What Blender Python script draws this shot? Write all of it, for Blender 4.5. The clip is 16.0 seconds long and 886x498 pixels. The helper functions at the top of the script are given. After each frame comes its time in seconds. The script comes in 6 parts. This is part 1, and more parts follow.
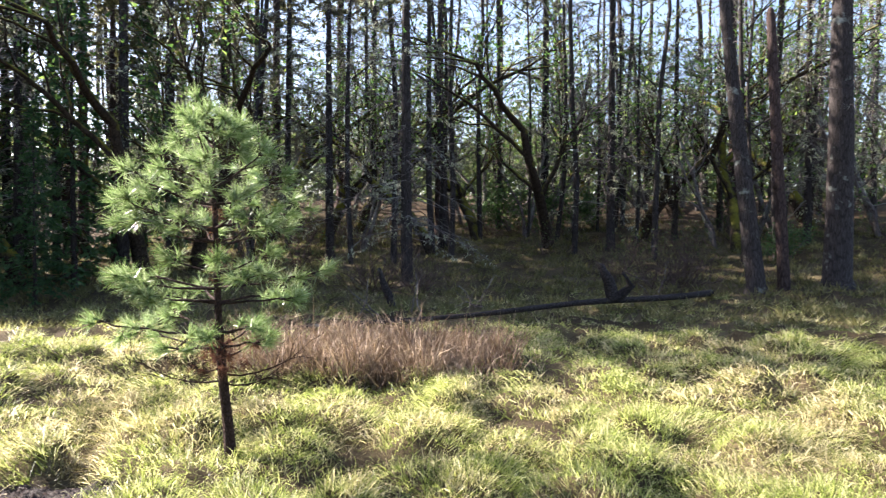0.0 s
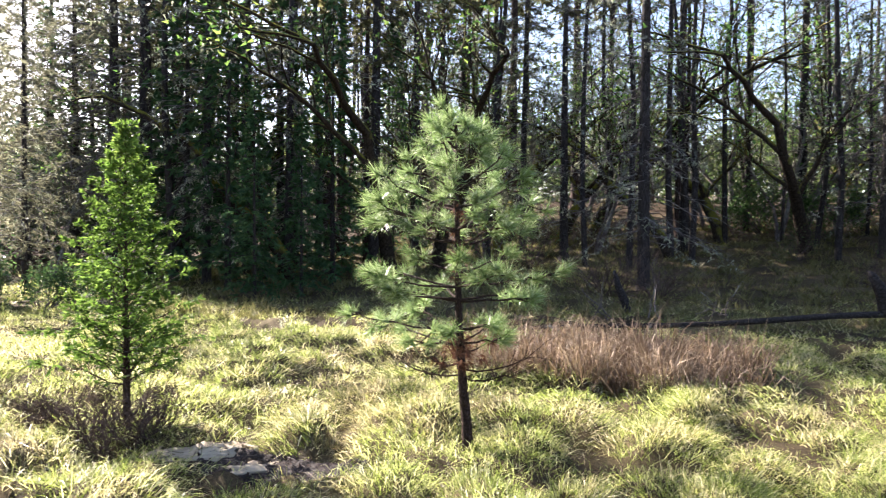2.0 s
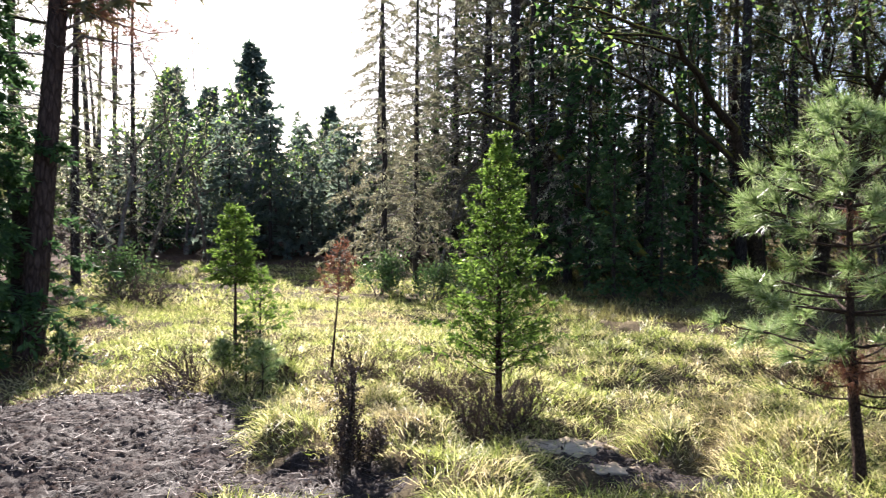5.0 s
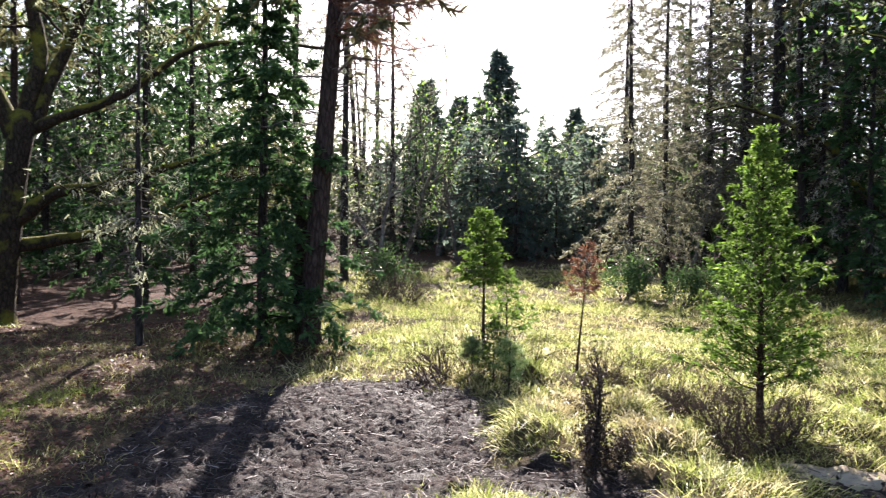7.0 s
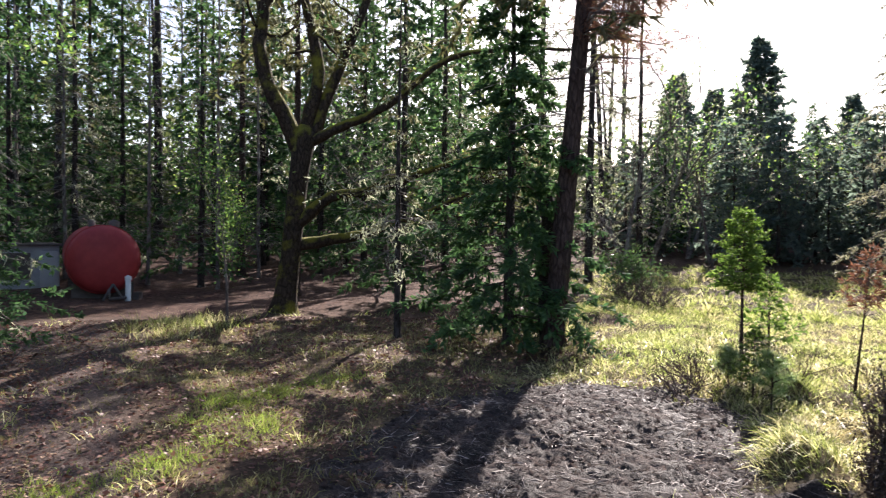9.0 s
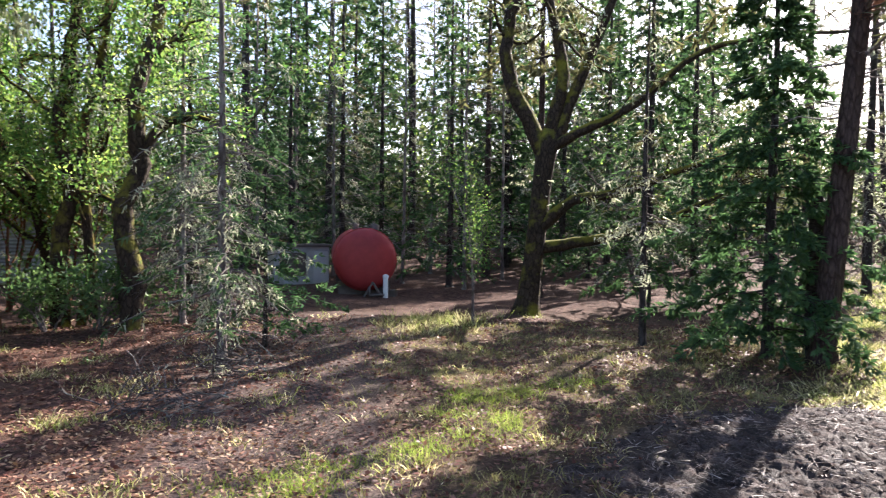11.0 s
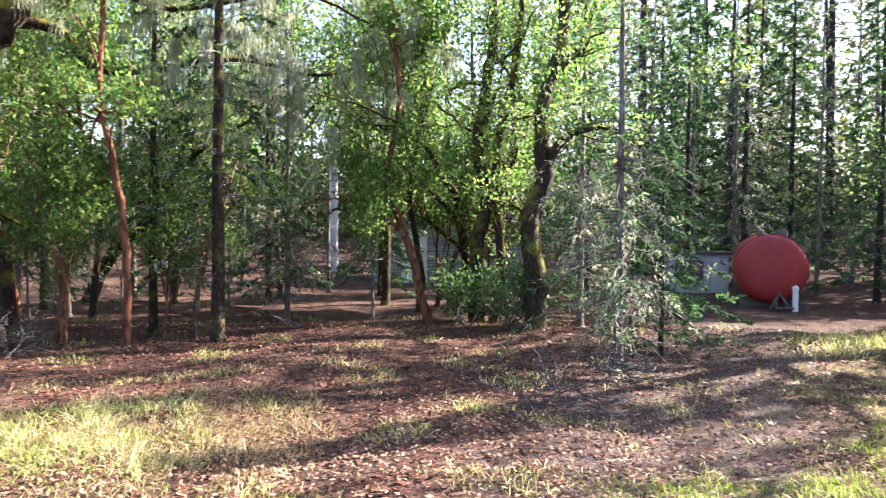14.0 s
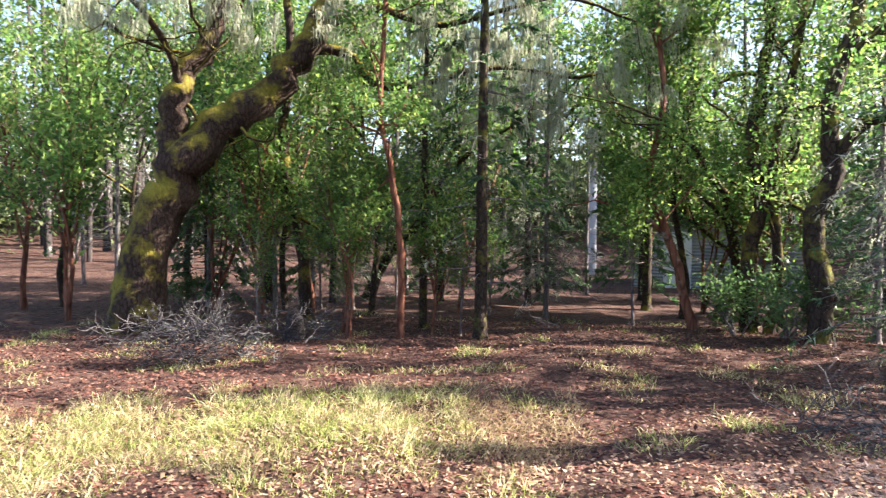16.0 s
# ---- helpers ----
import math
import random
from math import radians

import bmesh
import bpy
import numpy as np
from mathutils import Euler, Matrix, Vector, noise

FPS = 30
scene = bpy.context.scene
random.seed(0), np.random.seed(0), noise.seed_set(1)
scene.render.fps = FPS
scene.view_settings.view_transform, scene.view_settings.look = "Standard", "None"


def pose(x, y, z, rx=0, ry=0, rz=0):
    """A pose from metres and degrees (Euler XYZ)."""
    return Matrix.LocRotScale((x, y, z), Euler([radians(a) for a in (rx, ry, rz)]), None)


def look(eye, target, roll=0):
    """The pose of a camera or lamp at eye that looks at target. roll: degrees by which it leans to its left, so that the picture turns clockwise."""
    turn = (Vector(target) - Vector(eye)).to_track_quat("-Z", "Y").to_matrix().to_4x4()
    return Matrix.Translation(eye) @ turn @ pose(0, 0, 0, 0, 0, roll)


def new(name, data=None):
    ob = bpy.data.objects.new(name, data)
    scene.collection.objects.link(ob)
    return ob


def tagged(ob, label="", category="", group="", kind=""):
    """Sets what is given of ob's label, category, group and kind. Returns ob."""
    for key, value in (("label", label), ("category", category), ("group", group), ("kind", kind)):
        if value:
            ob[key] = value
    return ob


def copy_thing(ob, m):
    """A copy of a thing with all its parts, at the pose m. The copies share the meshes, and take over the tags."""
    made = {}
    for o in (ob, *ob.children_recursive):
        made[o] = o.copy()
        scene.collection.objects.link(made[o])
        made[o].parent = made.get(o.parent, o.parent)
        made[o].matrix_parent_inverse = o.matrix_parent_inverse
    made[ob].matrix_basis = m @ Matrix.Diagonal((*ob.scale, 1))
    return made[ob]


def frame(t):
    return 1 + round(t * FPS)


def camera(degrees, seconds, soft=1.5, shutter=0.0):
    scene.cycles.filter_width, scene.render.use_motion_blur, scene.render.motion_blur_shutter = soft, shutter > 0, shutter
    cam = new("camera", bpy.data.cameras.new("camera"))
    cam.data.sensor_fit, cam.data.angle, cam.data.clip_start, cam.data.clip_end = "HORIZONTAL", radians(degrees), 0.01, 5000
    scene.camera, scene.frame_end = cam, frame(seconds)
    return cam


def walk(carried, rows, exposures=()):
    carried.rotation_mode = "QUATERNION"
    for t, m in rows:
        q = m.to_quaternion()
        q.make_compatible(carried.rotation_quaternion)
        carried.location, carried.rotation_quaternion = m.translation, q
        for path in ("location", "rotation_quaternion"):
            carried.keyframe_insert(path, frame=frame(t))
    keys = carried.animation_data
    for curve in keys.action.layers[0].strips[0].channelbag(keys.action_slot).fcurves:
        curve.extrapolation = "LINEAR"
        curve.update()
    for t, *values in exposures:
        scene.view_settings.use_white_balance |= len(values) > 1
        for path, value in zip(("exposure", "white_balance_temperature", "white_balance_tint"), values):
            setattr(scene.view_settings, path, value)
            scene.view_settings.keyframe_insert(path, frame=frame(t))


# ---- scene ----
cam = camera(63.0, 16.0, 1.15, 0.28)
EYE, ARM = 2.0, 0.11  # the lens turns this far in front of the upright axis
PATH = [(0.0, 0.00, 88.48, -0.28), (0.5, 4.69, 88.50, -0.48), (1.0, 9.15, 88.50, -0.55), (1.5, 13.86, 88.50, -0.63), (2.0, 18.30, 88.47, -0.66), (2.5, 23.01,
        88.46, -0.72), (3.0, 27.57, 88.42, -0.70), (3.5, 32.40, 88.43, -0.67), (4.0, 36.98, 88.41, -0.63), (6.5, 60.31, 88.38, -0.53), (7.0, 65.18, 88.39,
        -0.53), (7.5, 69.88, 88.37, -0.57), (8.0, 74.85, 88.36, -0.64), (8.5, 79.47, 88.34, -0.61), (9.0, 84.29, 88.32, -0.60), (11.5, 108.25, 88.38, -0.68),
        (12.0, 113.42, 88.41, -0.64), (12.5, 118.34, 88.44, -0.62), (13.0, 123.52, 88.46, -0.65), (13.5, 128.45, 88.47, -0.61), (14.0, 133.65, 88.50, -0.63),
        (14.5, 138.59, 88.48, -0.64), (15.0, 143.78, 88.48, -0.68), (15.5, 148.67, 88.45, -0.69), (16.0, 153.82, 88.45, -0.70)]


def eye_at(yaw):
    return (-ARM * math.sin(radians(yaw)), ARM * math.cos(radians(yaw)), EYE)


walk(cam, [(t, pose(*eye_at(yaw), tip, lean, yaw)) for t, yaw, tip, lean in PATH],
     exposures=[(t, e, 6250, 20) for t, e in ((0.0, 2.42), (2.0, 2.37), (3.5, 2.07), (6.5, 1.85), (8.0, 1.85), (9.2, 1.75), (11.5, 2.5), (12.5, 2.8), (14.0, 2.95), (16.0, 2.75))])

# ---- light ----
SUN_AZ, SUN_EL = 66.0, 32.0
world = bpy.data.worlds.new("world")
scene.world = world
world.use_nodes = True
wn = world.node_tree
sky = wn.nodes.new("ShaderNodeTexSky")
sky.sky_type = "NISHITA"
sky.sun_disc = False
sky.sun_elevation, sky.sun_rotation = radians(SUN_EL), radians(360 - SUN_AZ)
sky.air_density, sky.dust_density, sky.ozone_density = 1.0, 1.6, 1.0
wn.links.new(sky.outputs[0], wn.nodes["Background"].inputs[0])
wn.nodes["Background"].inputs[1].default_value = 0.075
sun_data = bpy.data.lights.new("sun", "SUN")
sun_data.energy, sun_data.angle, sun_data.color = 5.0, radians(0.55), (1.0, 0.92, 0.79)
sun = new("sun", sun_data)
s_az, s_el = radians(SUN_AZ), radians(SUN_EL)
sun.matrix_world = look((-math.sin(s_az) * math.cos(s_el) * 90, math.cos(s_az) * math.cos(s_el) * 90, math.sin(s_el) * 90), (0, 0, 0))


# ---- plan helpers ----
def azimuth(x, y):
    a = np.degrees(np.arctan2(-x, y))
    return np.where(a < -110, a + 360, a)


def ramp(v, a, b):
    s = np.clip((v - a) / (b - a), 0, 1)
    return s * s * (3 - 2 * s)


WAVES = [(np.random.uniform(0, 6.28), np.random.uniform(0, 6.28), np.random.uniform(0.7, 1.3)) for _ in range(8)]


def ripple(x, y, size, seed=0):
    """Smooth unevenness between about -1 and 1, with bumps of that size in metres."""
    out = 0
    for k in range(4):
        a, p, f = WAVES[(k + seed) % 8]
        a += seed
        out = out + np.sin((x * math.cos(a) + y * math.sin(a)) * 6.28 * f / size + p + 1.7 * np.sin((x * math.sin(a) - y * math.cos(a)) * 3.9 * f / size + p * 2))
    return out / 2.6


def meadow(x, y):
    """1 on grass, 0 on leaf litter."""
    d, az = np.hypot(x, y), azimuth(x, y)
    edge = az + 5 * ripple(x, y, 3.0, 1)
    g = 1 - ramp(edge, 69.3 + 2.5 * ramp(d, 8, 16), 79.2)
    verge = (0.5 + 0.3 * ripple(x, y, 1.5, 2)) * (1 - ramp(az + 3 * ripple(x, y, 2.0, 4), 110.5, 120.5)) * (1 - ramp(d, 14, 19))
    g = np.maximum(g, verge)
    return g * (1 - (0.35 + 0.45 * ramp(az, 30, 50)) * ramp(d + 3 * ripple(x, y, 6, 2), 29, 36))


def oval(x, y, cx, cy, a, b, turn, rough, size, seed):
    """1 inside a ragged oval of half-axes a and b whose long axis points along turn, 0 outside."""
    c, k = math.cos(radians(turn)), math.sin(radians(turn))
    u, v = (x - cx) * c + (y - cy) * k, (y - cy) * c - (x - cx) * k
    return 1 - ramp(np.hypot(u / a, v / b) + rough * ripple(x, y, size, seed), 0.75, 1.1)


def mud(x, y):
    """Trampled mud, the wet hollow under the stalks and the gully by the flat stones."""
    a = oval(x, y, -6.75, 1.9, 3.0, 1.85, 138.7, 0.16, 0.9, 3)
    b = oval(x, y, -4.95, 3.25, 1.15, 0.5, 52, 0.2, 0.7, 4)
    c = oval(x, y, -3.3, 5.65, 1.25, 0.36, 8, 0.22, 0.7, 5)
    return np.maximum(np.maximum(a, b), c)


def track(x, y):
    """The worn gravelly way that leads off to the tank."""
    s = (-x - 4.0) / 14.0
    mid = -2.2 - 3.4 * s - 0.9 * np.sin(s * 3)
    return (1 - ramp(np.abs(y - mid) + 0.3 * ripple(x, y, 1.6, 6), 0.9, 1.9)) * ramp(-x, 3.0, 5.0) * (1 - ramp(-x, 13, 17)) * 0.7


CELL = 0.82


def mound_at(i, j):
    """Centre, radius and height of the tussock mound in cell i, j of a jittered grid."""
    h = lambda k: (np.sin(i * 127.1 + j * 311.7 + k * 74.7) * 43758.5453) % 1.0
    return (i + 0.5 + 0.8 * (h(1) - 0.5)) * CELL, (j + 0.5 + 0.8 * (h(2) - 0.5)) * CELL, 0.34 + 0.3 * h(3), 0.35 + 0.65 * h(4)


def hummock(x, y):
    """Grown-over tussock mounds, 0 in the gaps between them and 1 on the tallest tops."""
    x, y = np.asarray(x, dtype=float), np.asarray(y, dtype=float)
    wx, wy = x + 0.1 * ripple(x, y, 0.5, 2), y + 0.1 * ripple(x, y, 0.5, 6)
    i0, j0, out = np.floor(wx / CELL), np.floor(wy / CELL), np.zeros_like(wx)
    for di in (-1, 0, 1):
        for dj in (-1, 0, 1):
            cx, cy, r, h = mound_at(i0 + di, j0 + dj)
            out = np.maximum(out, h * (1 - ramp(np.hypot(wx - cx, wy - cy) / r, 0.3, 1.0)))
    return out


CALM = ((16.7, 6.72), (41.4, 8.0), (61.8, 10.9), (54.6, 10.1), (53.3, 6.2))


def tussocky(x, y):
    """How far the meadow is broken into mounds: less around the young trees' feet, in mud and far out."""
    d, az = np.hypot(x, y), azimuth(x, y)
    k = meadow(x, y) * (1 - ramp(az, 60, 70)) * (1 - mud(x, y)) * (1 - 0.75 * ramp(d, 12, 19)) * ramp(d, 2.0, 4.0) * (1 - 0.75 * ramp(az, 36, 46) * ramp(d, 9, 12))
    for a, r in CALM:
        k = k * ramp(np.hypot(x + r * math.sin(radians(a)), y - r * math.cos(radians(a))), 0.12, 0.6)
    return k


def ground_z(x, y):
    d, az = np.hypot(x, y), azimuth(x, y)
    rise = 0.0055 * np.clip(d - 13, 0, 25) ** 2 * (1 - ramp(az, 8, 42)) + 0.0016 * np.clip(d - 18, 0, 30) ** 2 * ramp(az, 8, 42)
    far = np.clip(d - 40, 0, 400) * 0.05
    g, m = meadow(x, y), mud(x, y)
    z = rise + far + tussocky(x, y) * (0.3 * hummock(x, y) - 0.1) + g * 0.03 * ripple(x, y, 1.3, 2) + 0.06 * ripple(x, y, 5.0, 4)
    z = z - 0.12 * m * (1 - ramp(d, 6.3, 7.6)) - 0.03 * m
    return z * ramp(d, 0.5, 3)


def spot(az, d, dz=0.0):
    a = radians(az)
    x, y = -d * math.sin(a), d * math.cos(a)
    return Vector((x, y, float(ground_z(np.array([x]), np.array([y]))[0]) + dz))


# ---- mesh helpers ----
class Geo:
    """Gathers tubes, leaves and blades, and turns them into one mesh."""

    def __init__(self):
        self.v, self.q, self.t, self.n = [], [], [], 0

    def add(self, v, q=None, t=None):
        if q is not None and len(q):
            self.q.append(np.asarray(q) + self.n)
        if t is not None and len(t):
            self.t.append(np.asarray(t) + self.n)
        self.v.append(np.asarray(v, dtype=float).reshape(-1, 3))
        self.n += len(self.v[-1])

    def tube(self, pts, radii, sides=6, rough=0.0, cap=True):
        pts = np.asarray(pts, dtype=float)
        n = len(pts)
        d = np.gradient(pts, axis=0)
        d /= np.linalg.norm(d, axis=1)[:, None] + 1e-9
        ref = np.array([1.0, 0, 0]) if abs(d[0][2]) > 0.7 else np.array([0, 0, 1.0])
        u = np.cross(d, ref)
        u /= np.linalg.norm(u, axis=1)[:, None] + 1e-9
        w = np.cross(d, u)
        a = np.arange(sides) * (6.28319 / sides)
        r = np.asarray(radii, dtype=float)[:, None] * np.ones((n, sides))
        if rough:
            r = r * (1 + rough * np.random.uniform(-1, 1, (n, sides)))
        v = pts[:, None, :] + r[:, :, None] * (np.cos(a)[None, :, None] * u[:, None, :] + np.sin(a)[None, :, None] * w[:, None, :])
        i = np.arange(n - 1)[:, None] * sides
        j = np.arange(sides)[None, :]
        k = (j + 1) % sides
        q = np.stack([i + j, i + k, i + sides + k, i + sides + j], axis=-1).reshape(-1, 4)
        t = []
        v = v.reshape(-1, 3)
        if cap:
            v = np.vstack([v, pts[-1] + d[-1] * r[-1, 0] * 0.5])
            top = (n - 1) * sides
            t = [[top + s, top + (s + 1) % sides, n * sides] for s in range(sides)]
        self.add(v, q, t)

    def leaves(self, p, d, length, width, belly=0.45, flat=0.6):
        """Diamond leaves from p along d; flat: how far their faces turn up."""
        n = len(p)
        if n == 0:
            return
        d = d / (np.linalg.norm(d, axis=1)[:, None] + 1e-9)
        up = np.random.normal(0, 1, (n, 3)) * (1 - flat) + np.array([0, 0, flat])
        s = np.cross(d, up)
        s /= np.linalg.norm(s, axis=1)[:, None] + 1e-9
        length = np.asarray(length) * np.ones(n)
        width = np.asarray(width) * np.ones(n)
        mid = p + d * (length * belly)[:, None]
        v = np.stack([p, mid + s * (width / 2)[:, None], p + d * length[:, None], mid - s * (width / 2)[:, None]], axis=1)
        self.add(v.reshape(-1, 3), np.arange(4 * n).reshape(-1, 4))

    def blades(self, p, d, length, width, droop=0.3):
        """Bent grass blades or needles of two joints."""
        n = len(p)
        if n == 0:
            return
        d = d / (np.linalg.norm(d, axis=1)[:, None] + 1e-9)
        s = np.cross(d, np.random.normal(0, 1, (n, 3)))
        s /= np.linalg.norm(s, axis=1)[:, None] + 1e-9
        length, width = np.asarray(length) * np.ones(n), np.asarray(width) * np.ones(n)
        h = s * (width / 2)[:, None]
        mid = p + d * (length * 0.55)[:, None]
        tip = p + d * length[:, None]
        out = d * np.array([1, 1, 0]) + np.random.normal(0, 0.2, (n, 3)) * np.array([1, 1, 0])
        tip = tip + (out * 0.6 + np.array([0, 0, -1.0])) * (length * droop)[:, None] * np.random.uniform(0.2, 1, n)[:, None]
        v = np.stack([p - h, p + h, mid + h * 0.8, mid - h * 0.8, tip], axis=1).reshape(-1, 3)
        i = np.arange(n)[:, None] * 5
        self.add(v, i + np.array([[0, 1, 2, 3]]), i + np.array([[3, 2, 4]]))

    def chips(self, p, d, length, width, belly=0.5, flat=0.5):
        """Three-cornered leaves, for foliage further off."""
        n = len(p)
        if n == 0:
            return
        d = d / (np.linalg.norm(d, axis=1)[:, None] + 1e-9)
        s = np.cross(d, np.random.normal(0, 1, (n, 3)) * (1 - flat) + np.array([0, 0, flat]))
        s *= (np.asarray(width) * np.ones(n) * 0.6)[:, None] / (np.linalg.norm(s, axis=1)[:, None] + 1e-9)
        v = np.stack([p - s, p + s, p + d * (np.asarray(length) * np.ones(n))[:, None]], axis=1).reshape(-1, 3)
        self.add(v, None, np.arange(3 * n).reshape(-1, 3))

    def needles(self, p, d, length, width):
        n = len(p)
        if n == 0:
            return
        d = d / (np.linalg.norm(d, axis=1)[:, None] + 1e-9)
        s = np.cross(d, np.random.normal(0, 1, (n, 3)))
        s *= (np.asarray(width) / 2) / (np.linalg.norm(s, axis=1)[:, None] + 1e-9)
        tip = p + d * (np.asarray(length) * np.ones(n))[:, None]
        v = np.stack([p - s, p + s, tip], axis=1).reshape(-1, 3)
        self.add(v, None, np.arange(3 * n).reshape(-1, 3))

    def mesh(self, name, material):
        me = bpy.data.meshes.new(name)
        v = np.vstack(self.v) if self.v else np.zeros((0, 3))
        q = np.vstack(self.q) if self.q else np.zeros((0, 4), int)
        t = np.vstack(self.t) if self.t else np.zeros((0, 3), int)
        me.vertices.add(len(v))
        me.vertices.foreach_set("co", v.ravel().astype(np.float32))
        me.loops.add(q.size + t.size)
        me.loops.foreach_set("vertex_index", np.concatenate([q.ravel(), t.ravel()]).astype(np.int32))
        me.polygons.add(len(q) + len(t))
        me.polygons.foreach_set("loop_start", np.concatenate([np.arange(len(q)) * 4, q.size + np.arange(len(t)) * 3]).astype(np.int32))
        me.update(calc_edges=True)
        me.validate()
        if material:
            me.materials.append(material)
        return me


def part(name, geo, material, parent, label=""):
    """One mesh under a thing or a part; geo is a Geo or a bmesh."""
    if isinstance(geo, Geo):
        me = geo.mesh(name, material)
    else:
        me = bpy.data.meshes.new(name)
        geo.to_mesh(me)
        geo.free()
        me.materials.append(material)
    ob = new(name, me)
    ob.parent = parent
    return tagged(ob, label)


def thing(name, place, label, category, group="", kind=""):
    ob = new(name)
    ob.location = place
    ob.empty_display_size = 0.2
    return tagged(ob, label, category, group, kind)


def turned(place, rz=0.0, scale=1.0, rx=0.0, ry=0.0):
    return pose(place[0], place[1], place[2], rx, ry, rz) @ Matrix.Diagonal((scale, scale, scale, 1))


# ---- materials ----
def material(name):
    m = bpy.data.materials.new(name)
    m.use_nodes = True
    return m, m.node_tree.nodes, m.node_tree.links, m.node_tree.nodes["Principled BSDF"]


def add_node(nodes, kind, **values):
    n = nodes.new(kind)
    for key, v in values.items():
        n.inputs[key].default_value = v
    return n


def color_ramp(nodes, stops):
    n = nodes.new("ShaderNodeValToRGB")
    el = n.color_ramp.elements
    while len(el) < len(stops):
        el.new(0.5)
    for e, (pos, col) in zip(el, stops):
        e.position, e.color = pos, (*col, 1)
    return n


def mixed(nodes, links, fac, a, b, blend="MIX"):
    n = nodes.new("ShaderNodeMix")
    n.data_type, n.blend_type = "RGBA", blend
    for sock, v in ((n.inputs[0], fac), (n.inputs[6], a), (n.inputs[7], b)):
        if hasattr(v, "is_output"):
            links.new(v, sock)
        elif isinstance(v, tuple):
            sock.default_value = (*v, 1)
        else:
            sock.default_value = v
    return n.outputs[2]


def leaf_material(name, dark, mid, light, through_light=0.45, gloss=0.5, glow=1.25):
    """Leaf colours that vary leaf by leaf and branch by branch, letting light through."""
    m, n, l, b = material(name)
    geo = n.new("ShaderNodeNewGeometry")
    info = n.new("ShaderNodeObjectInfo")
    noise_t = add_node(n, "ShaderNodeTexNoise", Scale=1.3, Detail=3.0)
    tc = n.new("ShaderNodeTexCoord")
    l.new(tc.outputs["Object"], noise_t.inputs["Vector"])
    sums = n.new("ShaderNodeMath")
    sums.operation = "MULTIPLY_ADD"
    l.new(geo.outputs["Random Per Island"], sums.inputs[0])
    sums.inputs[1].default_value = 0.55
    half = n.new("ShaderNodeMath")
    half.operation = "MULTIPLY_ADD"
    l.new(noise_t.outputs[0], half.inputs[0])
    half.inputs[1].default_value, half.inputs[2].default_value = 0.7, -0.12
    l.new(half.outputs[0], sums.inputs[2])
    cr = color_ramp(n, [(0.1, dark), (0.5, mid), (0.95, light)])
    l.new(sums.outputs[0], cr.inputs[0])
    vary = n.new("ShaderNodeHueSaturation")
    l.new(cr.outputs[0], vary.inputs["Color"])
    mr = n.new("ShaderNodeMapRange")
    mr.inputs["To Min"].default_value, mr.inputs["To Max"].default_value = 0.75, 1.25
    l.new(info.outputs["Random"], mr.inputs["Value"])
    l.new(mr.outputs[0], vary.inputs["Value"])
    l.new(vary.outputs[0], b.inputs["Base Color"])
    b.inputs["Roughness"].default_value = gloss
    b.inputs["Specular IOR Level"].default_value = 0.22
    tr = n.new("ShaderNodeBsdfTranslucent")
    lit = mixed(n, l, 1.0, vary.outputs[0], (glow, glow * 1.02, glow * 0.88), "MULTIPLY")
    l.new(lit, tr.inputs["Color"])
    mx = n.new("ShaderNodeMixShader")
    mx.inputs[0].default_value = through_light
    l.new(b.outputs[0], mx.inputs[1])
    l.new(tr.outputs[0], mx.inputs[2])
    l.new(mx.outputs[0], n["Material Output"].inputs[0])
    return m


